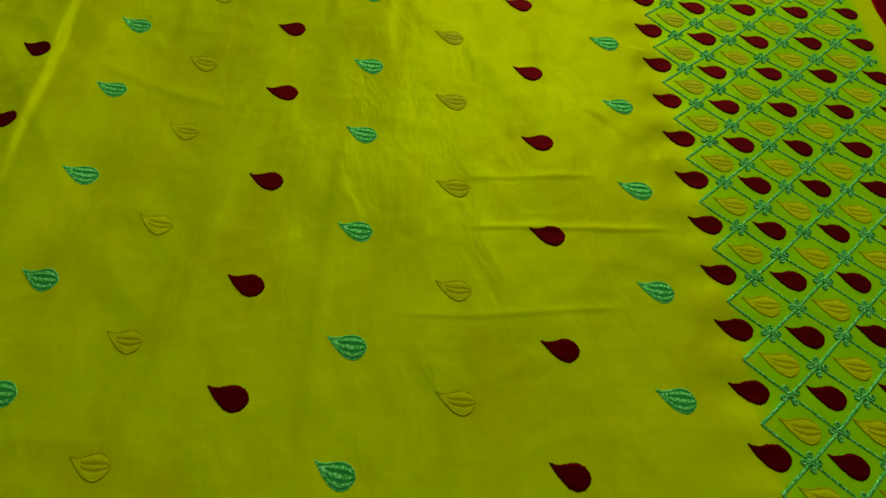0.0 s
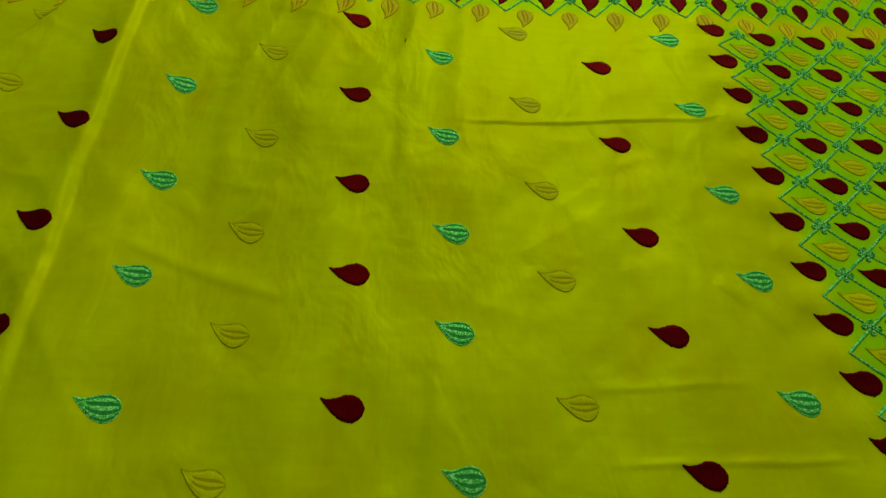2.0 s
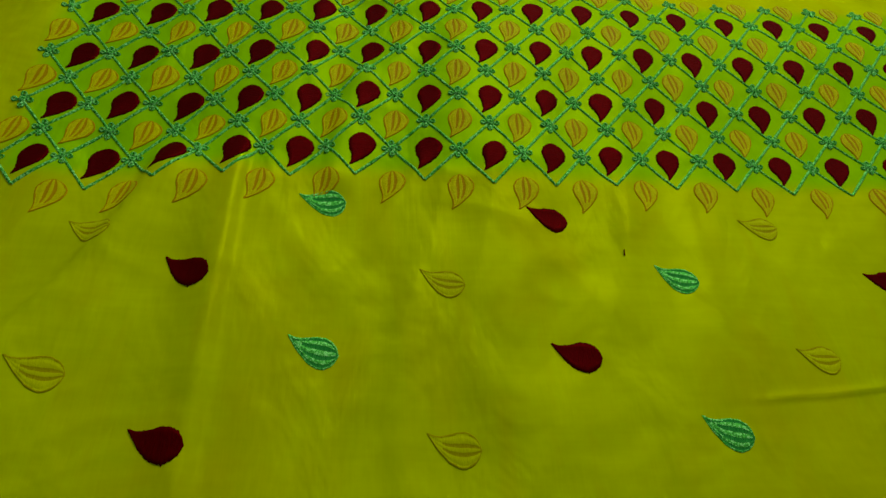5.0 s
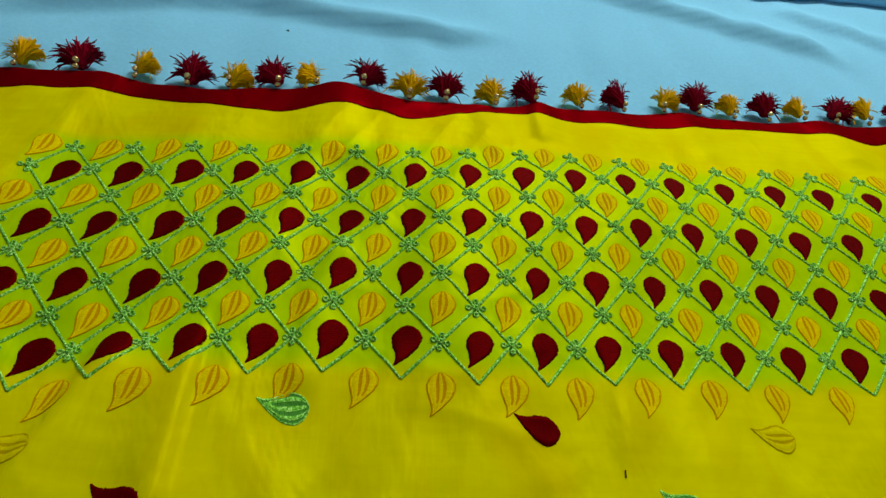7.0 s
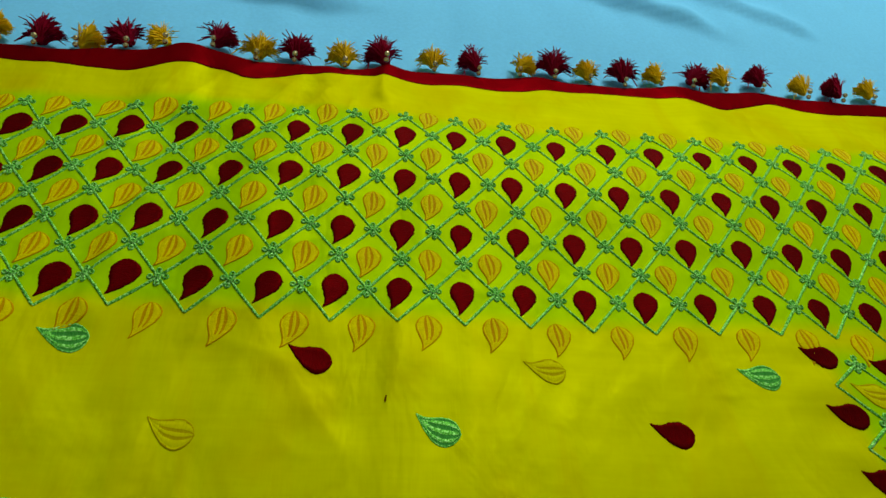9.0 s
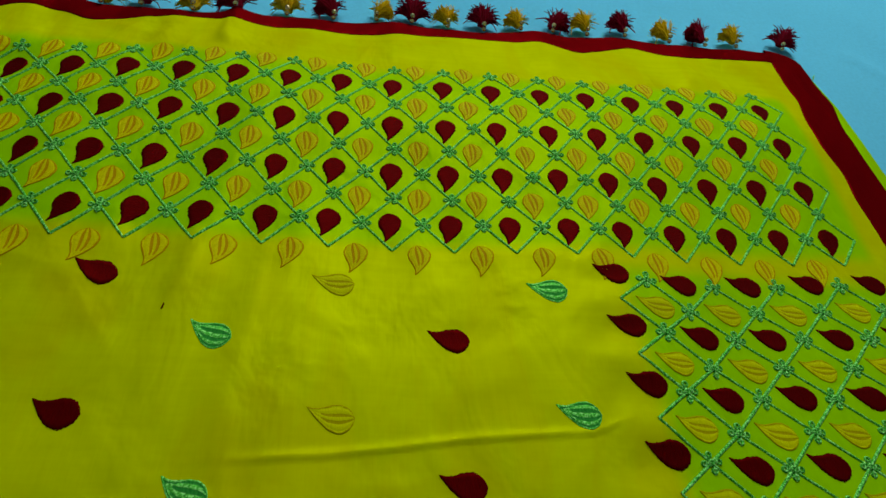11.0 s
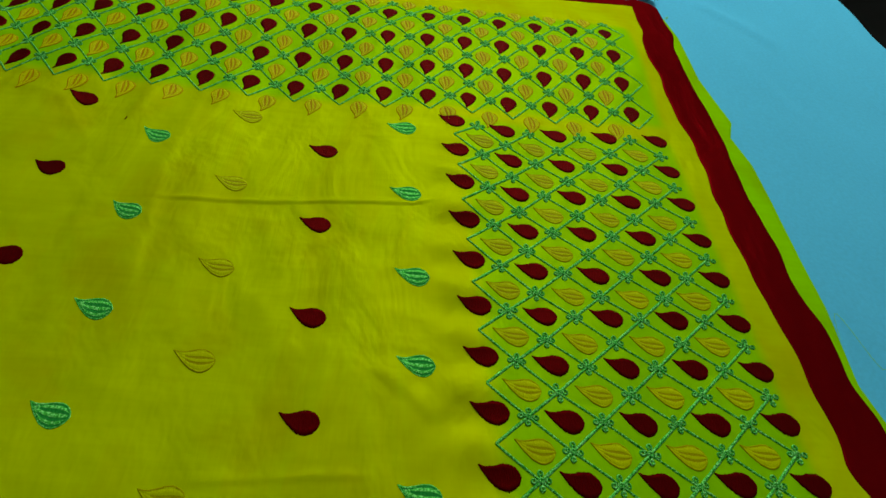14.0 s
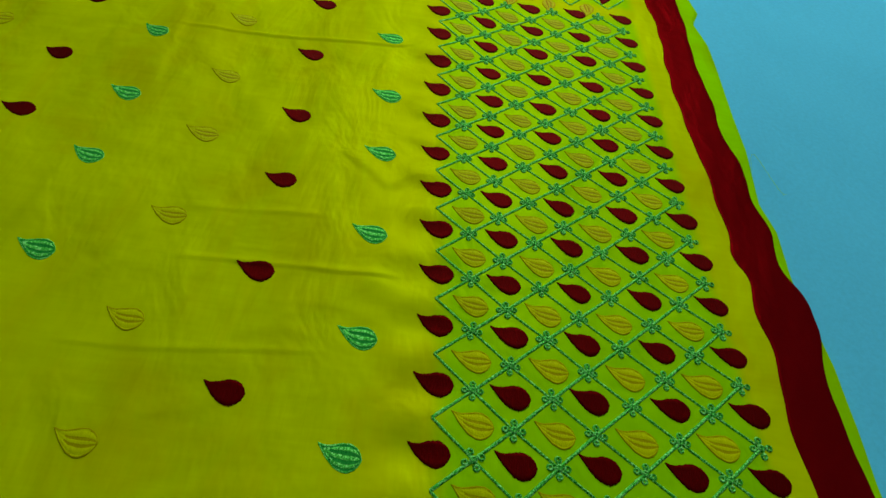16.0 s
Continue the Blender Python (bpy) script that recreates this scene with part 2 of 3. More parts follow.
COLUMN_AT = [-0.4350, -0.3620, -0.2900, -0.2170, -0.1435, -0.0695, 0.0050, 0.0795, 0.1545]
FIRST_ROW = [-0.048, -0.081, -0.029, -0.0775, -0.028, -0.072, -0.030, -0.0715, -0.022]
ROW_AT = [0.0, 0.097, 0.195, 0.278, 0.375, 0.471, 0.556, 0.653]


# how far each leaf was stitched off its row: to the side and up in millimetres, and its turn in degrees
LEAF_DX = [
    [10.7, 5.5, 4.4, 4.4, 4.4, 4.4, 4.4, 4.4],
    [-3.3, -3.9, -4.7, -3.8, -3.8, -3.8, -3.8, -3.8],
    [-3.8, -4.3, -3.2, -0.8, 0.8, 1.7, 1.4, 1.4],
    [-3.3, -3.7, -3.6, -2.1, -2.3, -1.4, 0.3, 0.3],
    [-5.2, -3.5, -1.5, -0.7, 0, -1, 0.3, 0.3],
    [-2.2, -1.5, -0.4, -1.2, -0.1, -0.1, -0.3, -0.3],
    [-4.6, -3.5, 0.2, 0.3, 0.9, 0.6, 1.2, 1],
    [-3.2, -3.3, -1.7, 0.2, -0.4, 0.7, -1.1, -0.9],
    [-4.7, -2.1, 1.2, 1.9, 1.5, 1.9, 0.7, 0.6],
]
LEAF_DY = [
    [-5.2, 2.8, 2.2, 2.2, 2.2, 2.2, 2.2, 2.2],
    [3.4, 1.2, 3.3, 2.6, 2.6, 2.6, 2.6, 2.6],
    [1, 2.3, -1, -5.9, -5.2, -3.3, -2.7, -2.7],
    [-2.3, -1.7, 3, 1.8, 3.1, 1.5, 1.2, 1],
    [-2.8, -0.4, -0.2, -2.7, -1.7, 0.6, 1.4, 1.1],
    [0.5, 0.4, 0.3, 3, 0.2, 2, 2.1, 1.7],
    [-0.9, -0.6, 5.5, 4.9, 6.2, 10.1, 9.5, 7.6],
    [2.1, 4.3, 7.9, 5.6, 6.3, 7.2, 7, 5.6],
    [-7, -2.1, 3.6, 3.5, 7, 9.1, 10.1, 8],
]
LEAF_TURN = [
    [-4, 0, 0, 0, 0, 0, 0, 0],
    [-14, -3, -1, -1, -1, -1, -1, -1],
    [14, -6, -0, 2, 5, 0, 0, 0],
    [-6, -3, -1, -4, -1, 1, 2, 2],
    [-5, -5, -0, 10, 6, 1, 0, 0],
    [-14, -14, -0, -6, 5, 3, -5, -4],
    [8, 7, 3, 6, 6, -1, -0, -0],
    [-0, 2, 0, -1, 4, 1, -3, -3],
    [6, 3, 1, 5, -2, 2, -3, -3],
]


def scattered():
    """The half-drop columns of single leaves: column, the place of each leaf's point, and its turn."""
    out = []
    for c in range(0, 9):
        for r, down in enumerate(ROW_AT):
            y = FIRST_ROW[c] - down
            x = COLUMN_AT[c] - (0.039 + 0.05 * COLUMN_AT[c]) * (y + 0.3)
            out.append((c, x + LEAF_DX[c][r] / 1000, y + LEAF_DY[c][r] / 1000, LEAF_TURN[c][r]))
    return out


def dimples(x, y):
    """Stitching draws the silk in: a shallow dip round each single leaf."""
    z = np.zeros(np.shape(x))
    for c, px, py, turned in scattered():
        dx, dy = x - px - 0.0142, y - py + 0.0085
        near = np.exp(-((dx / 0.024) ** 2) - ((dy / 0.026) ** 2))
        z = z - 0.0008 * near
    return z


SETTLE = np.array([
    [-4.6, -5, -5.9, -7.4, -10.2, -11.6, -5.7, -3.5, -4, -4.3],
    [-4.6, -5.1, -5.9, -6.8, -7.6, -9.3, -4.7, -2.4, -4.4, -5.1],
    [-4.4, -5.9, -8, -6.5, -1.1, -7.1, -4.2, -0.3, -6, -6.7],
    [-3.3, -6.3, -14.8, -10.8, 0.1, -5.5, -5.3, -2.6, -5.7, -5.4],
    [-2.6, -3.4, -13.8, -6.3, 0.8, -4.5, -5, -2.4, -3.4, -2.9],
    [-2.3, -0.4, -7.1, -0.3, 3.9, -1.4, -3.3, 0.1, -1.3, -1.8],
    [-1.2, 0.1, -0.1, 1.6, 1.4, -3.4, 1.3, 4.1, -0.2, -1.1],
    [1.5, 3.7, 8.2, 4.7, -3.1, -9.3, -3.4, 0.4, -0.7, -1.1],
    [2.6, 4.4, 6.8, 3.5, -2.8, -6.5, -5.7, -2.3, -1.1, -1.1],
]) / 1000


def settle(x, y):
    """Slow rise and sag of the cloth over the soft bed, from rows of heights 10 cm apart."""
    wx = [np.exp(-(((x + 0.45 - 0.1 * i) / 0.075) ** 2)) for i in range(10)]
    wy = [np.exp(-(((y + 0.60 - 0.1 * j) / 0.075) ** 2)) for j in range(9)]
    out = sum(wy[j] * sum(wx[i] * SETTLE[j, i] for i in range(10)) for j in range(9))
    return out / (sum(wx) * sum(wy) + 1e-9)


def cloth_z(x, y):
    z = bed_rise(x, y) + dimples(x, y) + settle(x, y)
    z = z + 0.005 * np.exp(-(((x - 0.20) / 0.06) ** 2) - (((y + 0.07) / 0.09) ** 2))
    calm = 1 - 0.5 * step(0.19, 0.23, x)
    left = step(-0.02, -0.22, x)
    z = z + (0.0009 + 0.0011 * left) * sway(x, y, SLOW) + (0.00028 + 0.0003 * left) * sway(x, y, MID) * calm + 0.00007 * sway(x, y, QUICK)
    turnx, turny = x * 0.94 - y * 0.34, x * 0.34 + y * 0.94
    z = z + (0.0012 + 0.0028 * left) * crumple(turnx + 0.02 * np.sin(y * 11 + x * 7), turny, 0.048, 0.17, 5) * calm
    z = z + (0.0006 + 0.0012 * left) * crumple(turnx + 0.01 * np.sin(y * 13), y, 0.028, 0.09, 6) * calm
    z = z + (0.0005 + 0.0004 * left) * crumple(x + 0.012 * np.sin(y * 21), y + 0.008 * np.sin(x * 33), 0.06, 0.026, 8) * calm
    z = z + (0.0007 + 0.0009 * left) * crumple(x * 0.8 + y * 0.6, y * 0.8 - x * 0.6, 0.04, 0.10, 9) * calm
    z = z + (0.0003 + 0.0004 * left) * crumple(x * 0.55 - y * 0.83 + 0.006 * np.sin(x * 25), y * 0.55 + x * 0.83, 0.018, 0.055, 12) * calm
    z = z + crease(x, y, [(-0.06, -0.160), (0.005, -0.154), (0.085, -0.142), (0.165, -0.137), (0.20, -0.124)], 0.0013, 0.0022, 0.5)
    z = z + crease(x, y, [(0.03, -0.441), (0.097, -0.437), (0.16, -0.436), (0.215, -0.432)], 0.0009, 0.0024, 0.5)
    z = z + crease(x, y, [(-0.02, -0.519), (0.052, -0.517), (0.093, -0.511), (0.17, -0.503)], 0.0006, 0.0026, 0.5)
    z = z + crease(x, y, [(0.03, -0.392), (0.10, -0.386), (0.15, -0.383)], 0.0006, 0.0032, 0.3)
    z = z + crease(x, y, [(-0.062, -0.33), (-0.067, -0.45), (-0.066, -0.56), (-0.064, -0.70)], 0.0016, 0.012, 0.5)
    z = z + crease(x, y, [(-0.085, 0.02), (-0.095, -0.10), (-0.09, -0.24)], 0.0016, 0.012, 0.5)
    z = z + crease(x, y, [(-0.045, 0.01), (-0.05, -0.12), (-0.04, -0.28)], 0.0014, 0.010, -0.4)
    z = z + crease(x, y, [(-0.338, 0.06), (-0.340, -0.03), (-0.341, -0.11), (-0.343, -0.23), (-0.336, -0.37), (-0.33, -0.47)], 0.0050, 0.009, -0.6)
    z = z + crease(x, y, [(-0.50, -0.19), (-0.446, -0.15), (-0.415, -0.095), (-0.395, -0.05), (-0.372, 0.03)], 0.008, 0.014, -0.5)
    z = z + crease(x, y, [(-0.30, -0.27), (-0.315, -0.36), (-0.31, -0.50), (-0.30, -0.62)], 0.005, 0.020, 0.4)
    z = z + crease(x, y, [(-0.30, -0.285), (-0.24, -0.31), (-0.16, -0.335)], 0.0009, 0.006, 0.3)
    z = z + crease(x, y, [(-0.22, -0.02), (-0.235, -0.16), (-0.225, -0.30)], 0.0030, 0.016, 0.4)
    z = z + crease(x, y, [(-0.26, 0.10), (-0.275, 0.04), (-0.28, -0.03)], 0.0040, 0.012, 0.4)
    z = z + crease(x, y, [(-0.272, 0.33), (-0.278, 0.27), (-0.268, 0.22), (-0.26, 0.16)], 0.0060, 0.020, -0.2)
    z = z + crease(x, y, [(-0.16, 0.31), (-0.155, 0.26), (-0.15, 0.18)], 0.0035, 0.014, 0.2)
    z = z + crease(x, y, [(-0.103, 0.32), (-0.105, 0.26), (-0.108, 0.21)], 0.0045, 0.010, 0.4)
    z = z + crease(x, y, [(0.045, 0.33), (0.05, 0.27), (0.05, 0.22)], 0.0030, 0.020, 0.2)
    z = z + crease(x, y, [(0.19, 0.34), (0.20, 0.28), (0.19, 0.23)], 0.0040, 0.022, 0.2)
    z = z + crease(x, y, [(0.36, 0.34), (0.35, 0.28), (0.34, 0.22)], 0.0035, 0.022, 0.2)
    # puckers beside the side border's stitching
    pull = np.exp(-(((x - (0.190 - 0.062 * (y + 0.01))) / 0.022) ** 2)) * step(0.01, -0.03, y)
    z = z + pull * (0.0012 * np.sin(y * 2 * np.pi / 0.0456 + 1.0) + 0.0003 * np.sin(y * 61.0 + x * 40.0) - 0.0016)
    z = z + crease(x, y, [(0.135, -0.30), (0.165, -0.32), (0.19, -0.345)], 0.0011, 0.008, 0.3)
    return z


def trim_y(x):
    """The far edge of the cloth."""
    return np.interp(x, [-0.850, -0.445, -0.416, -0.380, -0.349, -0.325, -0.290, -0.260, -0.222, -0.185, -0.150, -0.110, -0.083, -0.050, -0.010, 0.042, 0.077, 0.125, 0.194, 0.227, 0.287, 0.354, 0.423, 0.497, 0.600], [0.235, 0.258, 0.251, 0.246, 0.256, 0.258, 0.266, 0.270, 0.255, 0.263, 0.263, 0.276, 0.277, 0.288, 0.293, 0.304, 0.301, 0.304, 0.315, 0.312, 0.325, 0.314, 0.324, 0.322, 0.335])


def trim_y_inner(x):
    """The line along which the far trim is sewn to the cloth."""
    return np.interp(x, [-0.850, -0.436, -0.398, -0.364, -0.319, -0.286, -0.252, -0.219, -0.183, -0.125, -0.097, -0.073, -0.041, 0.020, 0.073, 0.133, 0.187, 0.232, 0.298, 0.348, 0.402, 0.461, 0.600], [0.208, 0.235, 0.226, 0.225, 0.226, 0.237, 0.238, 0.228, 0.246, 0.260, 0.257, 0.259, 0.268, 0.274, 0.283, 0.290, 0.292, 0.278, 0.305, 0.287, 0.300, 0.305, 0.315])


def trim_x(y):
    """The side edge of the cloth."""
    return np.interp(y, [-1.000, -0.555, -0.524, -0.487, -0.463, -0.433, -0.400, -0.373, -0.326, -0.288, -0.261, -0.240, -0.210, -0.182, -0.149, -0.082, -0.035, -0.011, 0.027, 0.071, 0.122, 0.158, 0.191, 0.238, 0.265, 0.321, 0.350], [0.528, 0.520, 0.518, 0.514, 0.518, 0.527, 0.526, 0.511, 0.517, 0.506, 0.509, 0.511, 0.501, 0.498, 0.502, 0.495, 0.497, 0.499, 0.497, 0.496, 0.489, 0.490, 0.492, 0.502, 0.500, 0.500, 0.503])


def trim_x_inner(y):
    """The line along which the side trim is sewn to the cloth."""
    return np.interp(y, [-1.000, -0.564, -0.512, -0.488, -0.456, -0.428, -0.386, -0.365, -0.341, -0.295, -0.248, -0.201, -0.173, -0.152, -0.109, -0.089, -0.046, -0.007, 0.034, 0.096, 0.108, 0.148, 0.180, 0.224, 0.302, 0.350], [0.488, 0.480, 0.475, 0.476, 0.483, 0.477, 0.480, 0.471, 0.477, 0.471, 0.471, 0.463, 0.462, 0.461, 0.461, 0.457, 0.462, 0.462, 0.453, 0.451, 0.451, 0.444, 0.446, 0.455, 0.462, 0.464])


GRAIN = 0.002
GRID_X, GRID_Y = np.meshgrid(np.arange(-0.90, 0.62, GRAIN), np.arange(-1.0, 0.40, GRAIN))
GRID_Z = cloth_z(GRID_X, GRID_Y)


def cloth_at(x, y):
    """The cloth's height, read off a fine grid."""
    fx, fy = (x + 0.90) / GRAIN, (y + 1.0) / GRAIN
    i, j = int(fx), int(fy)
    fx, fy = fx - i, fy - j
    g = GRID_Z
    return float((g[j, i] * (1 - fx) + g[j, i + 1] * fx) * (1 - fy) + (g[j + 1, i] * (1 - fx) + g[j + 1, i + 1] * fx) * fy)


def lay(x, y, up=0.0):
    """A place on the cloth and its normal."""
    e = 0.004
    z = cloth_at(x, y)
    n = Vector((cloth_at(x - e, y) - cloth_at(x + e, y), cloth_at(x, y - e) - cloth_at(x, y + e), 2 * e)).normalized()
    return Vector((x, y, z)) + n * up, n


# ---- the embroidery's plan ----
K_LEFT, K_RIGHT, SIDE_ROWS = -11, 9, 16


# how the hand-stitched lattices stray from their rulings, in millimetres
END_DX = [
    [4.7, 6.1, 1, 2.2, -1.8, -1.6, -1.6, -0.7, -4, -1.2, 1.1],
    [4.6, 6.5, 2.1, 1.8, -0.7, -1.2, -0.6, -0.5, -4.7, -2.2, -0.4],
    [4.4, 6.6, 3.1, 1.6, -0.3, -1.1, -0, -0.2, -4.6, -2.8, -1.5],
    [4.3, 6.1, 3.6, 1.3, -1, -1.5, 0.4, 0.8, -3.1, -2.3, -1.8],
    [4.2, 5.4, 3.8, 0.4, -2.8, -2.4, 1, 2.7, -0.3, -0.6, -1.5],
]
END_DY = [
    [-5.3, -6.9, -3.3, -7.5, -3.6, -2.3, -2.7, -3.3, -7.6, -5.5, -3.4],
    [-5.9, -8.4, -4.5, -5.5, -2.6, -0.8, -1.7, -2.5, -6.5, -4.5, -2.4],
    [-6.4, -9.6, -6.2, -4.8, -2.3, 0.5, -0.2, -1.2, -4.9, -3.6, -1.3],
    [-6.9, -10.5, -8.5, -5.8, -2.3, 2.9, 3.1, 2, -1.6, -1.7, 0.4],
    [-7.4, -11.4, -12.1, -8.1, -2.5, 5.9, 7.5, 6.8, 3.6, 1.7, 2.7],
]
SIDE_DX = [
    [-2.1, -1.3, -0.6, -0.4, 1.6, 2, 0.8],
    [-4.3, -3.1, -3.1, -3.1, -0.7, 0.5, -0.6],
    [-3.1, -2.1, -2.7, -2, 0.2, 1, -0.4],
    [-1.5, -1.5, -1, 0.6, 2.6, 2.8, 2.8],
    [0, -0.1, -0.1, 0.1, 2.4, 3.4, 3.4],
]
SIDE_DY = [
    [4.7, 8.8, 8.8, 6.7, 6, 6.3, 3.6],
    [-3.1, -1, -1.1, -1, 1.4, 1.7, -0.2],
    [-0.3, 1.6, -1.6, 0.1, 2, 2.8, 3.4],
    [4.2, 1.4, 1.2, 3.7, 5, 4.8, 4.8],
    [7, 4.1, 2.5, 4, 5.9, 5.8, 5.8],
]


def stray(rows, u, v):
    """A value between four neighbours of a table, v down its rows and u along them."""
    u, v = min(max(u, 0.0), len(rows[0]) - 1.001), min(max(v, 0.0), len(rows) - 1.001)
    i, j = int(u), int(v)
    a, b = u - i, v - j
    return ((rows[j][i] * (1 - a) + rows[j][i + 1] * a) * (1 - b) + (rows[j + 1][i] * (1 - a) + rows[j + 1][i + 1] * a) * b) / 1000


def end_place(k, v):
    """The end panel: k counts diamonds across, v upwards from the lowest points (0) to the highest (4)."""
    bx = np.interp(k, [-12, -10, -9, -8, -7, -6, -4, 0, 4, 9, 10], [-0.510, -0.432, -0.392, -0.353, -0.311, -0.268, -0.179, 0.0, 0.180, 0.403, 0.448])
    by = np.interp(k, [-12, -10, -9, -8, -6, -4, 0, 4, 9, 10], [-0.024, -0.021, -0.017, -0.009, -0.004, -0.005, 0.0, 0.004, 0.013, 0.014])
    tx = np.interp(k, [-12, -11, -10, -9, -8, -6, -2, 0, 3, 9, 10], [-0.500, -0.460, -0.420, -0.380, -0.343, -0.262, -0.085, 0.002, 0.131, 0.401, 0.446])
    ty = np.interp(k, [-12, -10, -8, -6, -2, 2, 6, 9, 10], [0.170, 0.176, 0.187, 0.193, 0.201, 0.202, 0.209, 0.219, 0.222])
    s = v / 4
    return float(bx + (tx - bx) * s) + stray(END_DX, k / 2 + 5, v), float(by + (ty - by) * s) + stray(END_DY, k / 2 + 5, v)


def side_place(a, b):
    """The side border: a counts diamonds across, b rows away from the end panel."""
    y = -0.0215 - 0.0456 * b
    return float(0.2035 - 0.058 * (y + 0.0215) + 0.0532 * a) + stray(SIDE_DX, b / 2, a), float(y + 0.0012 * a) + stray(SIDE_DY, b / 2, a)


# ---- room ----
def room():
    floor = new("floor", box_mesh("floor", -3.0, -2.6, -0.62, 3.0, 2.6, -0.52, FLOOR))
    tagged(floor, "dark polished floor below the bed", "floor", kind="structure")
    ceiling = new("ceiling", box_mesh("ceiling", -3.0, -2.6, 2.2, 3.0, 2.6, 2.3, PAINT))
    tagged(ceiling, "plain pale painted ceiling", "ceiling", kind="structure")
    for name, box in (("wall_north", (-3.0, 1.84, -0.62, 3.0, 1.96, 2.3)), ("wall_south", (-3.0, -2.72, -0.62, 3.0, -2.6, 2.3)), ("wall_west", (-3.12, -2.72, -0.62, -3.0, 2.72, 2.3)), ("wall_east", (3.0, -2.72, -0.62, 3.12, 2.72, 2.3))):
        wall = new(name, box_mesh(name, box[0], box[1], box[2], box[3], box[4], box[5], PAINT))
        tagged(wall, "plain pale painted wall", "wall", kind="structure")


def tube_light():
    base = new("tube_light")
    base.location = (LAMP[0], LAMP[1] + 0.06, LAMP[2] + 0.06)
    tagged(base, "white fluorescent tube light on a slim batten", "lamp")
    part("batten", box_mesh("batten", -0.64, -0.02, 0.02, 0.64, 0.03, 0.06, PAINT, 0.006), base)
    bm = bmesh.new()
    bmesh.ops.create_cone(bm, segments=20, radius1=0.013, radius2=0.013, depth=1.18, cap_ends=True)
    bmesh.ops.rotate(bm, verts=bm.verts, matrix=Matrix.Rotation(radians(90), 3, "Y"))
    me = bpy.data.meshes.new("tube")
    bm.to_mesh(me)
    bm.free()
    me.materials.append(TUBE)
    part("tube", me, base, "glowing white glass tube")


def bed():
    base = new("bed")
    base.location = (-0.2, -0.2, -0.52)
    tagged(base, "low wooden bed with a thick mattress", "bed")
    part("frame", box_mesh("frame", -0.98, -1.02, 0.06, 1.00, 1.28, 0.26, WOOD, 0.01), base, "dark wooden bed frame")
    part("mattress", box_mesh("mattress", -0.98, -1.02, 0.262, 1.02, 1.28, 0.482, COTTON, 0.03), base, "pale mattress")
    leg = box_mesh("leg", -0.04, -0.04, 0.0, 0.04, 0.04, 0.06, WOOD, 0.004)
    for x in (-0.9, 0.9):
        for y in (-0.94, 1.2):
            part("leg", leg, base).location = (x, y, 0)


def bed_sheet():
    xs = np.concatenate([np.linspace(-1.19, 0.835, 280), 0.835 + 0.012 * np.sin(np.linspace(0.3, 1.57, 5)), [0.849, 0.850, 0.852]])
    ys = np.concatenate([[-1.235, -1.234], np.linspace(-1.22, 1.07, 300), [1.083, 1.085]])
    X, Y = np.meshgrid(xs, ys)
    Z = sheet_z(X, Y)
    fall = np.where(X > 0.835, X - 0.835, 0)
    Z = Z - np.where(X > 0.848, 0.03 + (X - 0.848) * 70, fall * fall * 40)
    Z = Z - np.where((Y < -1.23) | (Y > 1.08), 0.04, 0.0)
    X = X + np.where(xs[None, :] > 0.80, 0.010 * np.sin(Y * 9.0) - 0.006 * step(0.40, 0.30, Y), 0)
    ob = new("bed_sheet", grid_mesh("bed_sheet", np.stack([X, Y, Z], -1), COTTON))
    tagged(ob, "pale blue cotton bed sheet with soft creases", "bed sheet")
    # a second folded layer with a rounded front edge
    u = np.linspace(0, 1, 90)
    x = 0.085 + u * 0.74
    front = 0.580 + 0.012 * np.sin(u * 5.0) + 0.085 * u
    prof = [(0.006, -0.003), (-0.004, 0.000), (-0.007, 0.006), (-0.004, 0.012), (0.004, 0.016), (0.02, 0.0175), (0.06, 0.018), (0.14, 0.017), (0.30, 0.014)]
    grow = step(0.0, 0.12, u)
    P = np.array([[(xx, f + dy, float(sheet_z(xx, f + dy)) + 0.001 + h * g) for dy, h in prof] for xx, f, g in zip(x, front, grow)])
    fold = new("folded_sheet", grid_mesh("folded_sheet", P.transpose(1, 0, 2), COTTON))
    tagged(fold, "folded edge of a pale cotton sheet lying on the bed", "bed sheet")


# ---- the saree's ground cloth ----
def backing(x, y):
    """1 where the dense lattice embroidery backs the silk."""
    s = step(-0.004, 0.016, x - (0.2035 - 0.058 * (y + 0.0215))) * step(0.440, 0.426, x + 0.058 * (y + 0.02) * 0.6) * step(0.0, -0.02, y)
    by = np.interp(x, [-0.51, -0.35, 0.0, 0.45], [-0.024, -0.008, 0.0, 0.014])
    ty = np.interp(x, [-0.5, -0.26, 0.0, 0.45], [0.170, 0.193, 0.202, 0.222])
    e = step(-0.006, 0.012, y - by) * step(0.010, -0.008, y - ty) * step(0.440, 0.425, x) * step(-0.49, -0.47, x)
    return np.clip(s + e, 0, 1)


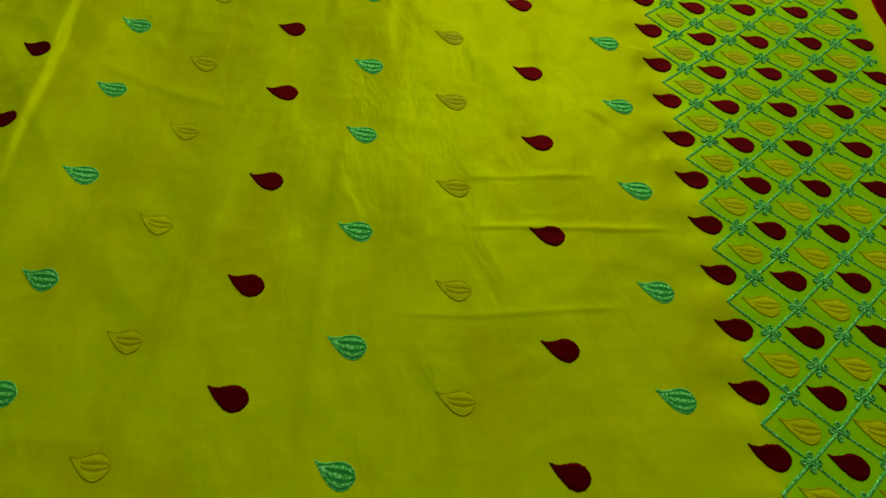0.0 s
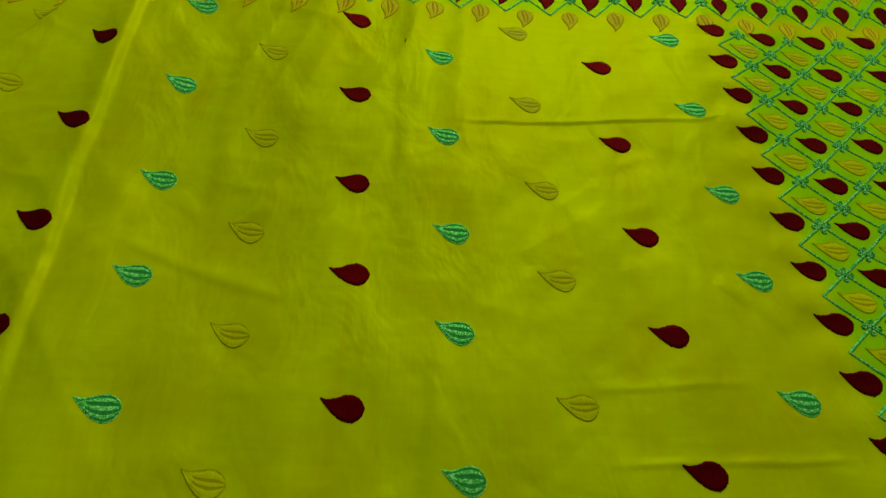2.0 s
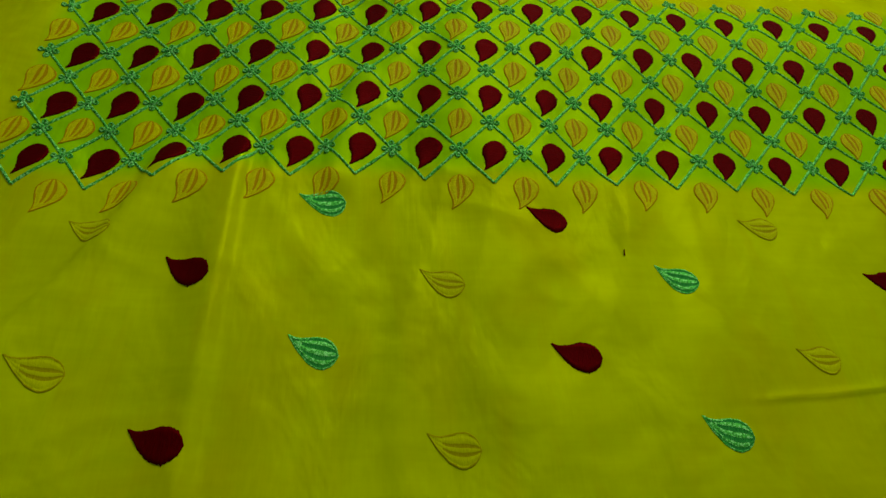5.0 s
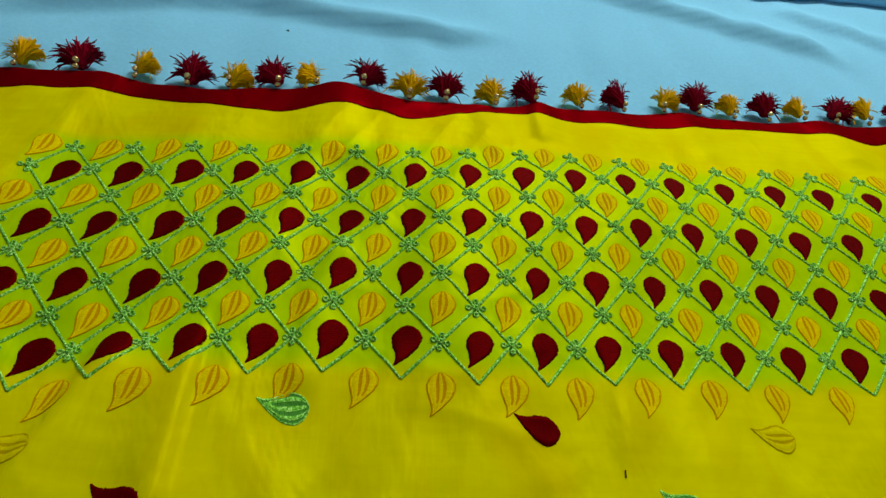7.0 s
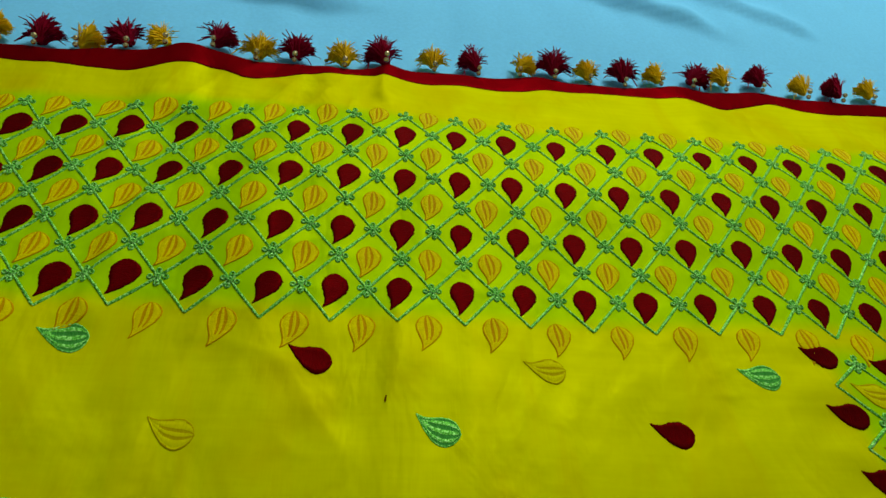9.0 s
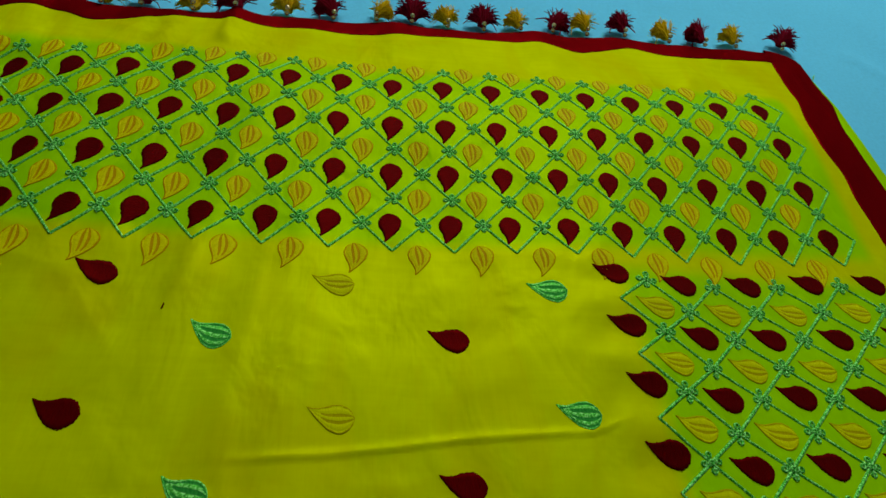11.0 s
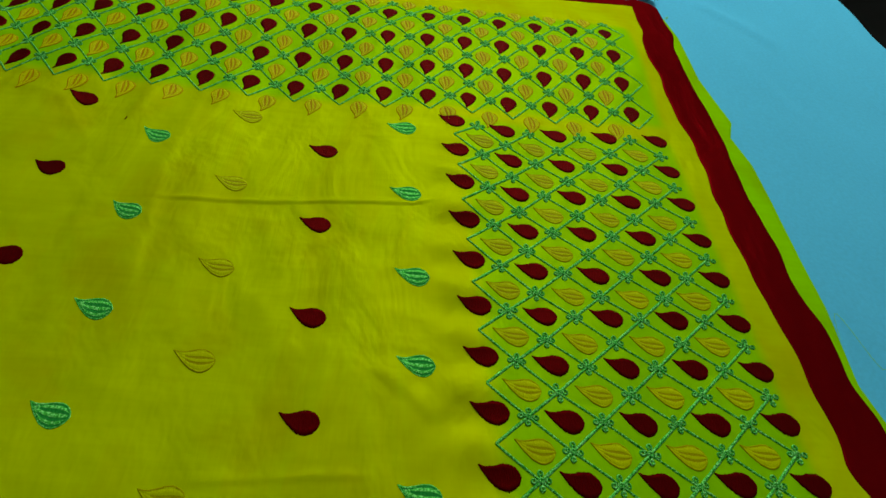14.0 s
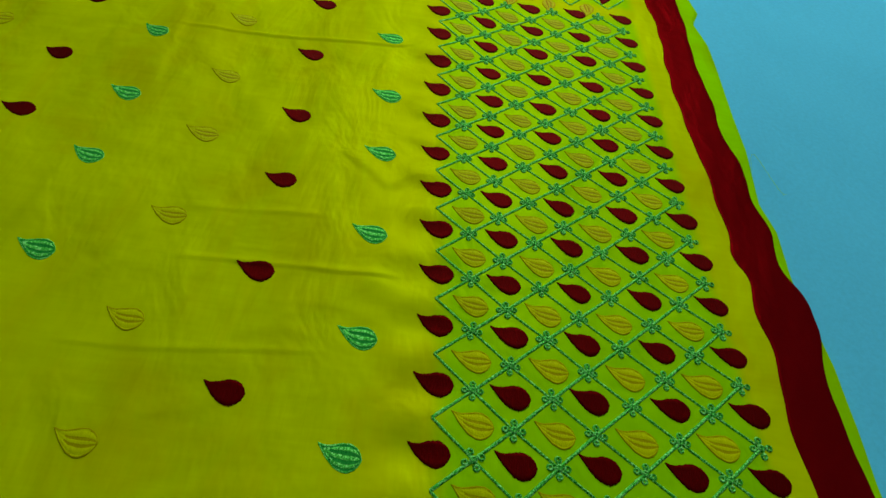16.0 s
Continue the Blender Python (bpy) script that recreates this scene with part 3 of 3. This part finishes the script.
def saree():
    base = new("saree")
    tagged(base, "yellow silk saree with embroidered leaves and red trim on a bed", "saree")
    u, v = np.meshgrid(np.linspace(0, 1, 760), np.linspace(0, 1, 740))
    x = -0.80 + u * 1.28
    y = -0.95 + v * (trim_y(x) - 0.008 + 0.95)
    x = -0.80 + u * (trim_x(y) - 0.008 + 0.80)
    z = cloth_z(x, y)
    me = grid_mesh("ground_cloth", np.stack([x, y, z], -1), YELLOW_SILK)
    layer = me.attributes.new("backing", "FLOAT", "POINT")
    layer.data.foreach_set("value", backing(x, y).reshape(-1).astype(np.float32))
    part("ground_cloth", me, base, "plain-woven bright yellow silk, lightly creased")

    def band(name, centre_line, across, label):
        P = []
        for px, py, dx, dy in centre_line:
            row = []
            for s, h in across:
                X, Y = px + dx * s, py + dy * s
                row.append((X, Y, cloth_at(X, Y) + h))
            P.append(row)
        part(name, grid_mesh(name, np.array(P), RED_TRIM), base, label)

    across = [(-0.02, -0.002), (0.0, 0.0003), (0.06, 0.0006), (0.3, 0.0006), (0.55, 0.0006), (0.8, 0.0007), (0.94, 0.0009), (0.99, 0.0005), (1.0, -0.003)]
    soft = lambda f, t: float(sum(f(t + d) for d in (-0.007, 0, 0.007)) / 3)
    line = []
    for y in np.linspace(-0.95, 0.304, 330):
        wave = 0.0011 * math.sin(y * 61.0) + 0.0006 * math.sin(y * 113.0 + 1.0)
        a, b = soft(trim_x_inner, y) + wave, soft(trim_x, y) + 0.7 * wave
        line.append((a, y, b - a, 0.0))
    a, b = soft(trim_x_inner, 0.304), soft(trim_x, 0.304)
    for n in range(1, 10):
        turn = radians(n * 10)
        line.append((a, 0.304, (b - a) * math.cos(turn), 0.026 * math.sin(turn)))
    band("side_trim", line, across, "dark red silk trim along the side")
    line = []
    for x in np.linspace(-0.80, a + 0.003, 420):
        lo, hi = soft(trim_y_inner, x), soft(trim_y, x)
        line.append((x, lo, 0.0, hi - lo))
    band("end_trim", line, across, "dark red silk trim along the tasselled end")

    # the layer folded under along the side
    rows = []
    for y in np.linspace(-0.95, 0.285, 330):
        outer = np.interp(y, [-1.000, -0.550, -0.510, -0.461, -0.419, -0.381, -0.324, -0.291, -0.249, -0.214, -0.157, -0.081, -0.027, 0.020, 0.053, 0.132, 0.235, 0.285], [0.545, 0.529, 0.531, 0.532, 0.528, 0.524, 0.526, 0.519, 0.522, 0.525, 0.524, 0.526, 0.525, 0.515, 0.527, 0.511, 0.513, 0.506])
        inner = float(trim_x(y)) - 0.02
        row = []
        for s in np.linspace(0, 1, 14):
            X = inner + (outer - inner) * s
            lift = 0.0032 * (1 - s) ** 0.6 + 0.0012 * math.sin(y * 38 + s * 2.5) * s * (1 - s) * 3
            row.append((X, y, float(bed_rise(X, y) + settle(X, y)) - 0.0028 + lift - (0.003 if s == 1 else 0)))
        rows.append(row)
    part("under_layer", grid_mesh("under_layer", np.array(rows), LIME_SILK), base, "bright lime-yellow silk layer showing beside the trim")
    return base


# ---- embroidered leaves ----
UPPER = ([0, 0.04, 0.12, 0.25, 0.4, 0.55, 0.72, 0.86, 0.95, 1.0], [0.0, 0.0001, -0.0008, -0.0010, -0.0001, 0.0009, 0.0009, -0.0012, -0.0042, -0.0085])
LOWER = ([0, 0.03, 0.08, 0.2, 0.42, 0.6, 0.7, 0.85, 0.95, 1.0], [0.0, -0.0016, -0.0036, -0.0084, -0.0150, -0.0174, -0.0177, -0.0158, -0.0124, -0.0085])


def leaf_shape(name, mat, rim_mat, seed, rows=26, cols=27, ring=False):
    """A drop-shaped leaf of satin stitch with its point at the origin; with rim_mat, a stitched outline round three
    lobes, the grooves shaded by colour.
    """
    rnd = np.random.RandomState(seed)
    length = 0.0275
    P = []
    rimmed = rim_mat is not None
    dark = np.zeros((rows, cols))
    for i, s in enumerate((1 - np.cos(np.linspace(0, np.pi, rows))) / 2):
        hi, lo = np.interp(s, *UPPER), np.interp(s, *LOWER)
        row = []
        for j, t in enumerate((1 - np.cos(np.linspace(0, np.pi, cols))) / 2):
            edge = min(t, 1 - t)
            width = hi - lo
            y, x = lo + width * t, length * s
            d = min(edge * width, length * (1 - s) * 1.2 + edge * width * 0.3)
            lobes = abs(math.sin(math.pi * 3 * (t - 0.10) / 0.80)) if 0.1 < t < 0.9 else 0.0
            if edge < 1e-6:
                z = -0.0003
                y += rnd.normal(0, 0.00016 if rimmed else 0.00045)
                x += rnd.normal(0, 0.0001)
            elif rimmed:
                rim = math.exp(-(((d - 0.0008) / 0.0006) ** 2))
                inside = step(0.0012, 0.0022, d) * step(0.10, 0.26, s)
                z = 0.0001 + 0.0004 * rim + (0.0007 if ring else 0.0005) * lobes ** 0.5 * inside
                # shade between the lobes and inside green's outline, put in as darker faces
                groove = 0.22 < t < 0.78 and lobes < (0.45 if ring else 0.34) and s > 0.25 and d > 0.0015
                dark[i, j] = 1.0 if groove or (0.0013 < d < 0.0021 if ring else d < 0.0010) else 0.0
            else:
                z = 0.0009 * min(1.0, (d / 0.0012) ** 0.5) * (0.5 + 0.5 * abs(math.sin(math.pi * 3 * t)) ** 0.6)
            row.append((x, y, z + rnd.normal(0, 0.00003)))
        P.append(row)
    d = dark[:, ::-1]
    mean = (d[:-1, :-1] + d[1:, :-1] + d[:-1, 1:] + d[1:, 1:]) / 4
    return np.array(P)[:, ::-1], (mean > 0.45).astype(np.int32).reshape(-1), mat, rim_mat


CENTRE = np.array((0.0142, -0.0085, 0))


def cloth_many(x, y):
    """The cloth's height at many places at once."""
    fx, fy = (x + 0.90) / GRAIN, (y + 1.0) / GRAIN
    i, j = fx.astype(int), fy.astype(int)
    fx, fy = fx - i, fy - j
    g = GRID_Z
    return (g[j, i] * (1 - fx) + g[j, i + 1] * fx) * (1 - fy) + (g[j + 1, i] * (1 - fx) + g[j + 1, i + 1] * fx) * fy


def put_leaf(base, name, shape, x, y, turn, grow=1.0, slim=1.0):
    """One leaf, stitched down so that it follows the folds of the silk."""
    P, dark, mat, rim_mat = shape
    Q = (P - CENTRE) * (grow, grow * slim, 1)
    c, sn = math.cos(radians(turn)), math.sin(radians(turn))
    z0 = cloth_at(x, y)
    Q[..., 2] += cloth_many(x + c * Q[..., 0] - sn * Q[..., 1], y + sn * Q[..., 0] + c * Q[..., 1]) - z0 + 0.0001
    me = grid_mesh(name, Q, mat)
    if rim_mat:
        me.materials.append(rim_mat)
        me.polygons.foreach_set("material_index", dark)
    part(name, me, base).matrix_local = pose(x, y, z0, 0, 0, turn)


def leaves(base):
    rnd = random.Random(3)
    reds = [leaf_shape("red_leaf", RED_THREAD, None, n, 44, 11) for n in (1, 2, 3)]
    golds = [leaf_shape("gold_leaf", GOLD_THREAD, GOLD_RIM, n) for n in (4, 5)]
    pales = [leaf_shape("gold_leaf", PALE_GOLD, PALE_GOLD_RIM, n) for n in (4, 5)]
    greens = [leaf_shape("green_leaf", GREEN_THREAD, GREEN_GROOVE_SHADE, n, 26, 21, True) for n in (6, 7)]
    kinds = (("gold_leaf", pales), ("red_leaf", reds), ("green_leaf", greens))
    # scattered leaves in half-drop columns
    for c, x, y, turned in scattered():
        name, meshes = kinds[c % 3]
        turn, grow = turned * 0.85 + 2.0 + rnd.gauss(0, 0.8), rnd.uniform(0.98, 1.04)
        cs, sn = math.cos(radians(turn)) * grow, math.sin(radians(turn)) * grow
        put_leaf(base, name, rnd.choice(meshes), x + cs * CENTRE[0] - sn * CENTRE[1], y + 0.0018 + sn * CENTRE[0] + cs * CENTRE[1], turn, grow)
    # side border
    for b in range(SIDE_ROWS):
        for a in range(5):
            x, y = side_place(a, b)
            put_leaf(base, "red_leaf", rnd.choice(reds), x + rnd.gauss(0, 0.0004), y + rnd.gauss(0, 0.0004), rnd.gauss(0, 1.5), rnd.uniform(0.96, 1.02))
            if a < 4:
                x, y = side_place(a + 0.5, b + 0.5)
                put_leaf(base, "gold_leaf", rnd.choice(pales), x + rnd.gauss(0, 0.0004), y - 0.002 + rnd.gauss(0, 0.0004), rnd.gauss(0, 1.5), rnd.uniform(0.96, 1.02))
    # end panel: the same leaves turned upright
    tilt = lambda x: -4 + 18 * float(step(-0.45, 0.10, x))
    drift = lambda x: 0.0065 - 0.0050 * float(step(-0.35, 0.05, x))
    for k in range(K_LEFT, K_RIGHT + 1):
        for v in range(4):
            x, y = end_place(k, v + 0.5)
            put_leaf(base, "red_leaf", rnd.choice(reds), x + drift(x) - 0.0025, y - 0.0030, 90 + tilt(x) + rnd.gauss(0, 3), rnd.uniform(0.94, 1.01), 0.99)
    for k in range(K_LEFT, K_RIGHT + 1):
        for v in range(5):
            x, y = end_place(k - 0.5, v)
            put_leaf(base, "gold_leaf", rnd.choice(golds), x + drift(x) - 0.0035, y - (0.003 if v else 0.007), 90 + tilt(x) + rnd.gauss(0, 3), rnd.uniform(0.92, 1.00), 0.98)


# ---- the green lattice ----
def cord(base, points, width, high):
    """A couched cord that follows the cloth along a line of places."""
    P = []
    count = len(points)
    wob = random.Random(int(1e5 * (points[0][0] + 3 * points[0][1] + 7)))
    for n, (x, y) in enumerate(points):
        (ax, ay), (bx, by) = points[max(0, n - 1)], points[min(count - 1, n + 1)]
        size = math.hypot(bx - ax, by - ay) or 1
        nx, ny = -(by - ay) / size, (bx - ax) / size
        w = width * (0.5 + wob.uniform(-0.07, 0.07))
        z = cloth_at(x, y)
        P.append([(x + nx * w * s, y + ny * w * s, z + high * h * (1 + wob.uniform(-0.15, 0.15))) for s, h in ((-1, -0.4), (-0.75, 0.55), (0, 1.0), (0.75, 0.55), (1, -0.4))])
    part("cord", grid_mesh("cord", np.array(P)[:, ::-1], CORD_THREAD), base)


def run(place, a0, b0, a1, b1):
    n = max(4, int(math.hypot(a1 - a0, b1 - b0) * 18))
    return [place(a0 + (a1 - a0) * i / n, b0 + (b1 - b0) * i / n) for i in range(n + 1)]


def lattice(base):
    top = float(SIDE_ROWS)
    for m in range(0, SIDE_ROWS + 4):
        c = m + 0.5
        a0, a1 = max(0.0, c - top), min(4.0, c)
        if a1 > a0:
            cord(base, run(side_place, a0, c - a0, a1, c - a1), 0.0026, 0.0010)
    for m in range(-SIDE_ROWS, 4):
        c = m + 0.5
        a0, a1 = max(0.0, c), min(4.0, c + top)
        if a1 > a0:
            cord(base, run(side_place, a0, a0 - c, a1, a1 - c), 0.0020, 0.0009)
    left, right = K_LEFT - 0.5, K_RIGHT + 0.5
    for c in range(K_LEFT - 4, K_RIGHT + 1):
        v0, v1 = max(0.0, left - c), min(4.0, right - c)
        if v1 > v0:
            cord(base, run(end_place, c + v0, v0, c + v1, v1), 0.0023, 0.0010)
    for c in range(K_LEFT, K_RIGHT + 5):
        v0, v1 = max(0.0, c - right), min(4.0, c - left)
        if v1 > v0:
            cord(base, run(end_place, c - v0, v0, c - v1, v1), 0.0020, 0.0010)


def rosette_mesh():
    """Four little stitched loops round a knot."""
    verts, faces = [], []

    def ring(cx, cy, r, w, h, sides=8):
        start = len(verts)
        for i in range(sides):
            a = 2 * math.pi * i / sides
            for rad, z in ((r + w, -0.0003), (r + w * 0.4, h), (r - w * 0.6, h * 0.8), (max(r - w, 0.0002), -0.0002)):
                verts.append((cx + rad * math.cos(a), cy + rad * math.sin(a), z))
        for i in range(sides):
            j = (i + 1) % sides
            for p in range(3):
                faces.append((start + 4 * i + p, start + 4 * j + p, start + 4 * j + p + 1, start + 4 * i + p + 1))

    for n in range(4):
        a = radians(90 * n)
        ring(0.0052 * math.cos(a), 0.0052 * math.sin(a), 0.0016, 0.0009, 0.0008)
    ring(0, 0, 0.0014, 0.0013, 0.0014, 8)
    for n in range(4):
        a = radians(90 * n + 8)
        c, s = math.cos(a), math.sin(a)
        start = len(verts)
        for d, w, z in ((0.001, 0.0006, 0.0012), (0.0042, 0.0005, 0.0009)):
            verts.extend([(d * c - w * s, d * s + w * c, -0.0002), (d * c, d * s, z), (d * c + w * s, d * s - w * c, -0.0002)])
        faces.extend([(start, start + 1, start + 4, start + 3), (start + 1, start + 2, start + 5, start + 4)])
    return mesh_of("rosette", verts, faces, CORD_THREAD)


def rosettes(base):
    me = rosette_mesh()
    rnd = random.Random(11)
    spots = [(side_place(i + 0.5, j), 0) for i in range(4) for j in range(SIDE_ROWS)]
    spots += [(side_place(i, j + 0.5), 0) for i in range(1, 5) for j in range(SIDE_ROWS)]
    spots += [(end_place(k, v), 1) for k in range(K_LEFT, K_RIGHT + 1) for v in range(1, 5)]
    spots += [(end_place(k - 0.5, v + 0.5), 1) for k in range(K_LEFT, K_RIGHT + 1) for v in range(4)]
    for (x, y), kind in spots:
        at, n = lay(x, y, 0.0003)
        ob = part("rosette", me, base)
        q = Vector((0, 0, 1)).rotation_difference(n).to_matrix().to_4x4()
        grow = 0.88 if kind else 1.0
        ob.matrix_local = Matrix.Translation(at) @ q @ pose(0, 0, 0, 0, 0, rnd.gauss(0, 7)) @ Matrix.Diagonal((grow * rnd.uniform(0.92, 1.08), grow * rnd.uniform(0.92, 1.08), 1, 1))


# ---- tassels ----
TASSELS = [(-0.70, 5), (-0.655, -20), (-0.615, 10), (-0.575, 15), (-0.53, -12), (-0.485, 20), (-0.441, -45), (-0.398, -8), (-0.366, -40), (-0.328, 40), (-0.297, 72), (-0.258, -34), (-0.219, -6), (-0.187, -8), (-0.143, 14), (-0.106, 26), (-0.060, 10), (-0.016, 38), (0.026, -56), (0.062, -8), (0.099, 8), (0.137, -2), (0.177, 24), (0.212, -50), (0.251, 28), (0.295, 22), (0.343, 34), (0.386, 50), (0.425, 10), (0.485, -44)]


def tuft_mesh(name, mat, seed):
    """A cut tassel lying on its side: yarns that flare from a tied neck."""
    rnd = random.Random(seed)
    verts, faces = [], []
    for n in range(330):
        spread = max(-0.75, min(0.75, rnd.gauss(0, 0.36)))
        lift = min(0.8, abs(rnd.gauss(0, 0.42)))
        size = rnd.uniform(0.0125, 0.0152) * (1 - 0.15 * abs(spread)) * (1.12 if rnd.random() < 0.06 else 1.0)
        bend, thick = rnd.gauss(0, 0.30), rnd.uniform(0.00038, 0.00056)
        start = len(verts)
        sx, sz = rnd.gauss(0, 0.0010), rnd.uniform(0.0012, 0.0040)
        for i in range(5):
            s = i / 4
            a = spread * (0.8 + 0.5 * s) + bend * s * s
            x = sx + size * s * math.sin(a)
            y = size * s * math.cos(a)
            z = max(0.0006, sz + size * lift * s - 0.004 * s * s)
            w = thick * (1 - 0.35 * (s == 1))
            verts.extend([(x - w, y, z), (x + w, y, z), (x, y, z + 1.7 * w)])
        for i in range(4):
            for j in range(3):
                p, q = start + 3 * i, start + 3 * (i + 1)
                faces.append((p + j, p + (j + 1) % 3, q + (j + 1) % 3, q + j))
    # bound neck
    start = len(verts)
    for i in range(5):
        r = (0.0012, 0.0026, 0.0034, 0.0030, 0.0015)[i]
        for j in range(8):
            a = 2 * math.pi * j / 8
            verts.append((r * math.cos(a), -0.001 + 0.0018 * i, 0.0026 + r * 0.9 * math.sin(a)))
    for i in range(4):
        for j in range(8):
            faces.append((start + 8 * i + j, start + 8 * i + (j + 1) % 8, start + 8 * i + 8 + (j + 1) % 8, start + 8 * i + 8 + j))
    return mesh_of(name, verts, faces, mat)


def bead_mesh():
    bm = bmesh.new()
    bmesh.ops.create_uvsphere(bm, u_segments=14, v_segments=9, radius=0.0025)
    for v in bm.verts:
        v.co.z *= 0.93
    me = bpy.data.meshes.new("bead")
    bm.to_mesh(me)
    bm.free()
    me.materials.append(BRASS)
    me.polygons.foreach_set("use_smooth", [True] * len(me.polygons))
    return me


def tassels(base):
    reds = [tuft_mesh("tassel", TUFT_RED, n) for n in (21, 22, 23, 24)]
    yellows = [tuft_mesh("tassel", TUFT_YELLOW, n) for n in (31, 32, 33, 34)]
    bead = bead_mesh()
    rnd = random.Random(5)
    for n, (x, lean) in enumerate(TASSELS):
        y = float(trim_y(x)) + 0.0005
        if x > 0.45:
            y = 0.332
        z = float(sheet_z(x, y + 0.012)) + 0.003
        red = n % 2 == 1
        ob = part("tassel", rnd.choice(reds if red else yellows), base, "maroon wool tassel" if red else "golden yellow wool tassel")
        small = rnd.uniform(1.35, 1.55) * (1.04 if red else 0.90)
        m = pose(x, y + 0.0105, z + 0.0015, 12, 0, lean) @ Matrix.Scale(small, 4)
        ob.matrix_local = m
        inner = m.inverted()
        for i in range(2):
            b = part("bead", bead, ob, "small brass bead")
            up = max(z, cloth_at(x, y - 0.004)) + 0.0035 + 0.0044 * i
            b.matrix_local = inner @ pose(x + 0.0004 * i, y + 0.0010 + 0.0030 * i, up, 20, 15 * i, 0)


# ---- loose bits ----
def wisp(name, pts, thick, mat, label, category):
    verts, faces = [], []
    for n, (x, y, z) in enumerate(pts):
        verts.extend([(x - thick, y, z), (x + thick, y, z), (x, y + thick, z + 1.5 * thick)])
        if n:
            p = 3 * (n - 1)
            faces.extend([(p + j, p + (j + 1) % 3, p + 3 + (j + 1) % 3, p + 3 + j) for j in range(3)])
    ob = new(name, mesh_of(name, verts, faces, mat))
    tagged(ob, label, category)


def loose_bits():
    pts = [(0.518 + 0.025 * s, -0.250 + 0.028 * math.sin(s * 5), float(sheet_z(0.518 + 0.025 * s, -0.25)) + 0.004) for s in np.linspace(0, 1, 12)]
    wisp("loose_thread", pts, 0.00018, LIME_SILK, "fine loose lime thread lying beside the saree", "thread")
    pts = [(0.505 + 0.008 * s, 0.285 + 0.012 * s, float(sheet_z(0.5, 0.29)) + 0.002 + 0.002 * math.sin(s * 6)) for s in np.linspace(0, 1, 6)]
    wisp("loose_thread", pts, 0.0004, LIME_SILK, "frayed lime thread end at the saree's corner", "thread")
    pts = [(-0.098 + 0.0006 * s, -0.064 + 0.004 * s, float(cloth_z(-0.098, -0.062)) + 0.0004) for s in np.linspace(0, 1, 4)]
    wisp("thread_scrap", pts, 0.0005, RED_THREAD, "tiny maroon thread scrap on the yellow silk", "thread")
    pts = [(-0.335 + 0.0015 * s, 0.372, float(sheet_z(-0.335, 0.372)) + 0.0003) for s in np.linspace(0, 1, 3)]
    wisp("lint", pts, 0.0008, LINT, "tiny dark speck of lint on the bed sheet", "lint")


room()
tube_light()
bed()
bed_sheet()
the_saree = saree()
tassels(the_saree)
leaves(the_saree)
lattice(the_saree)
rosettes(the_saree)
loose_bits()
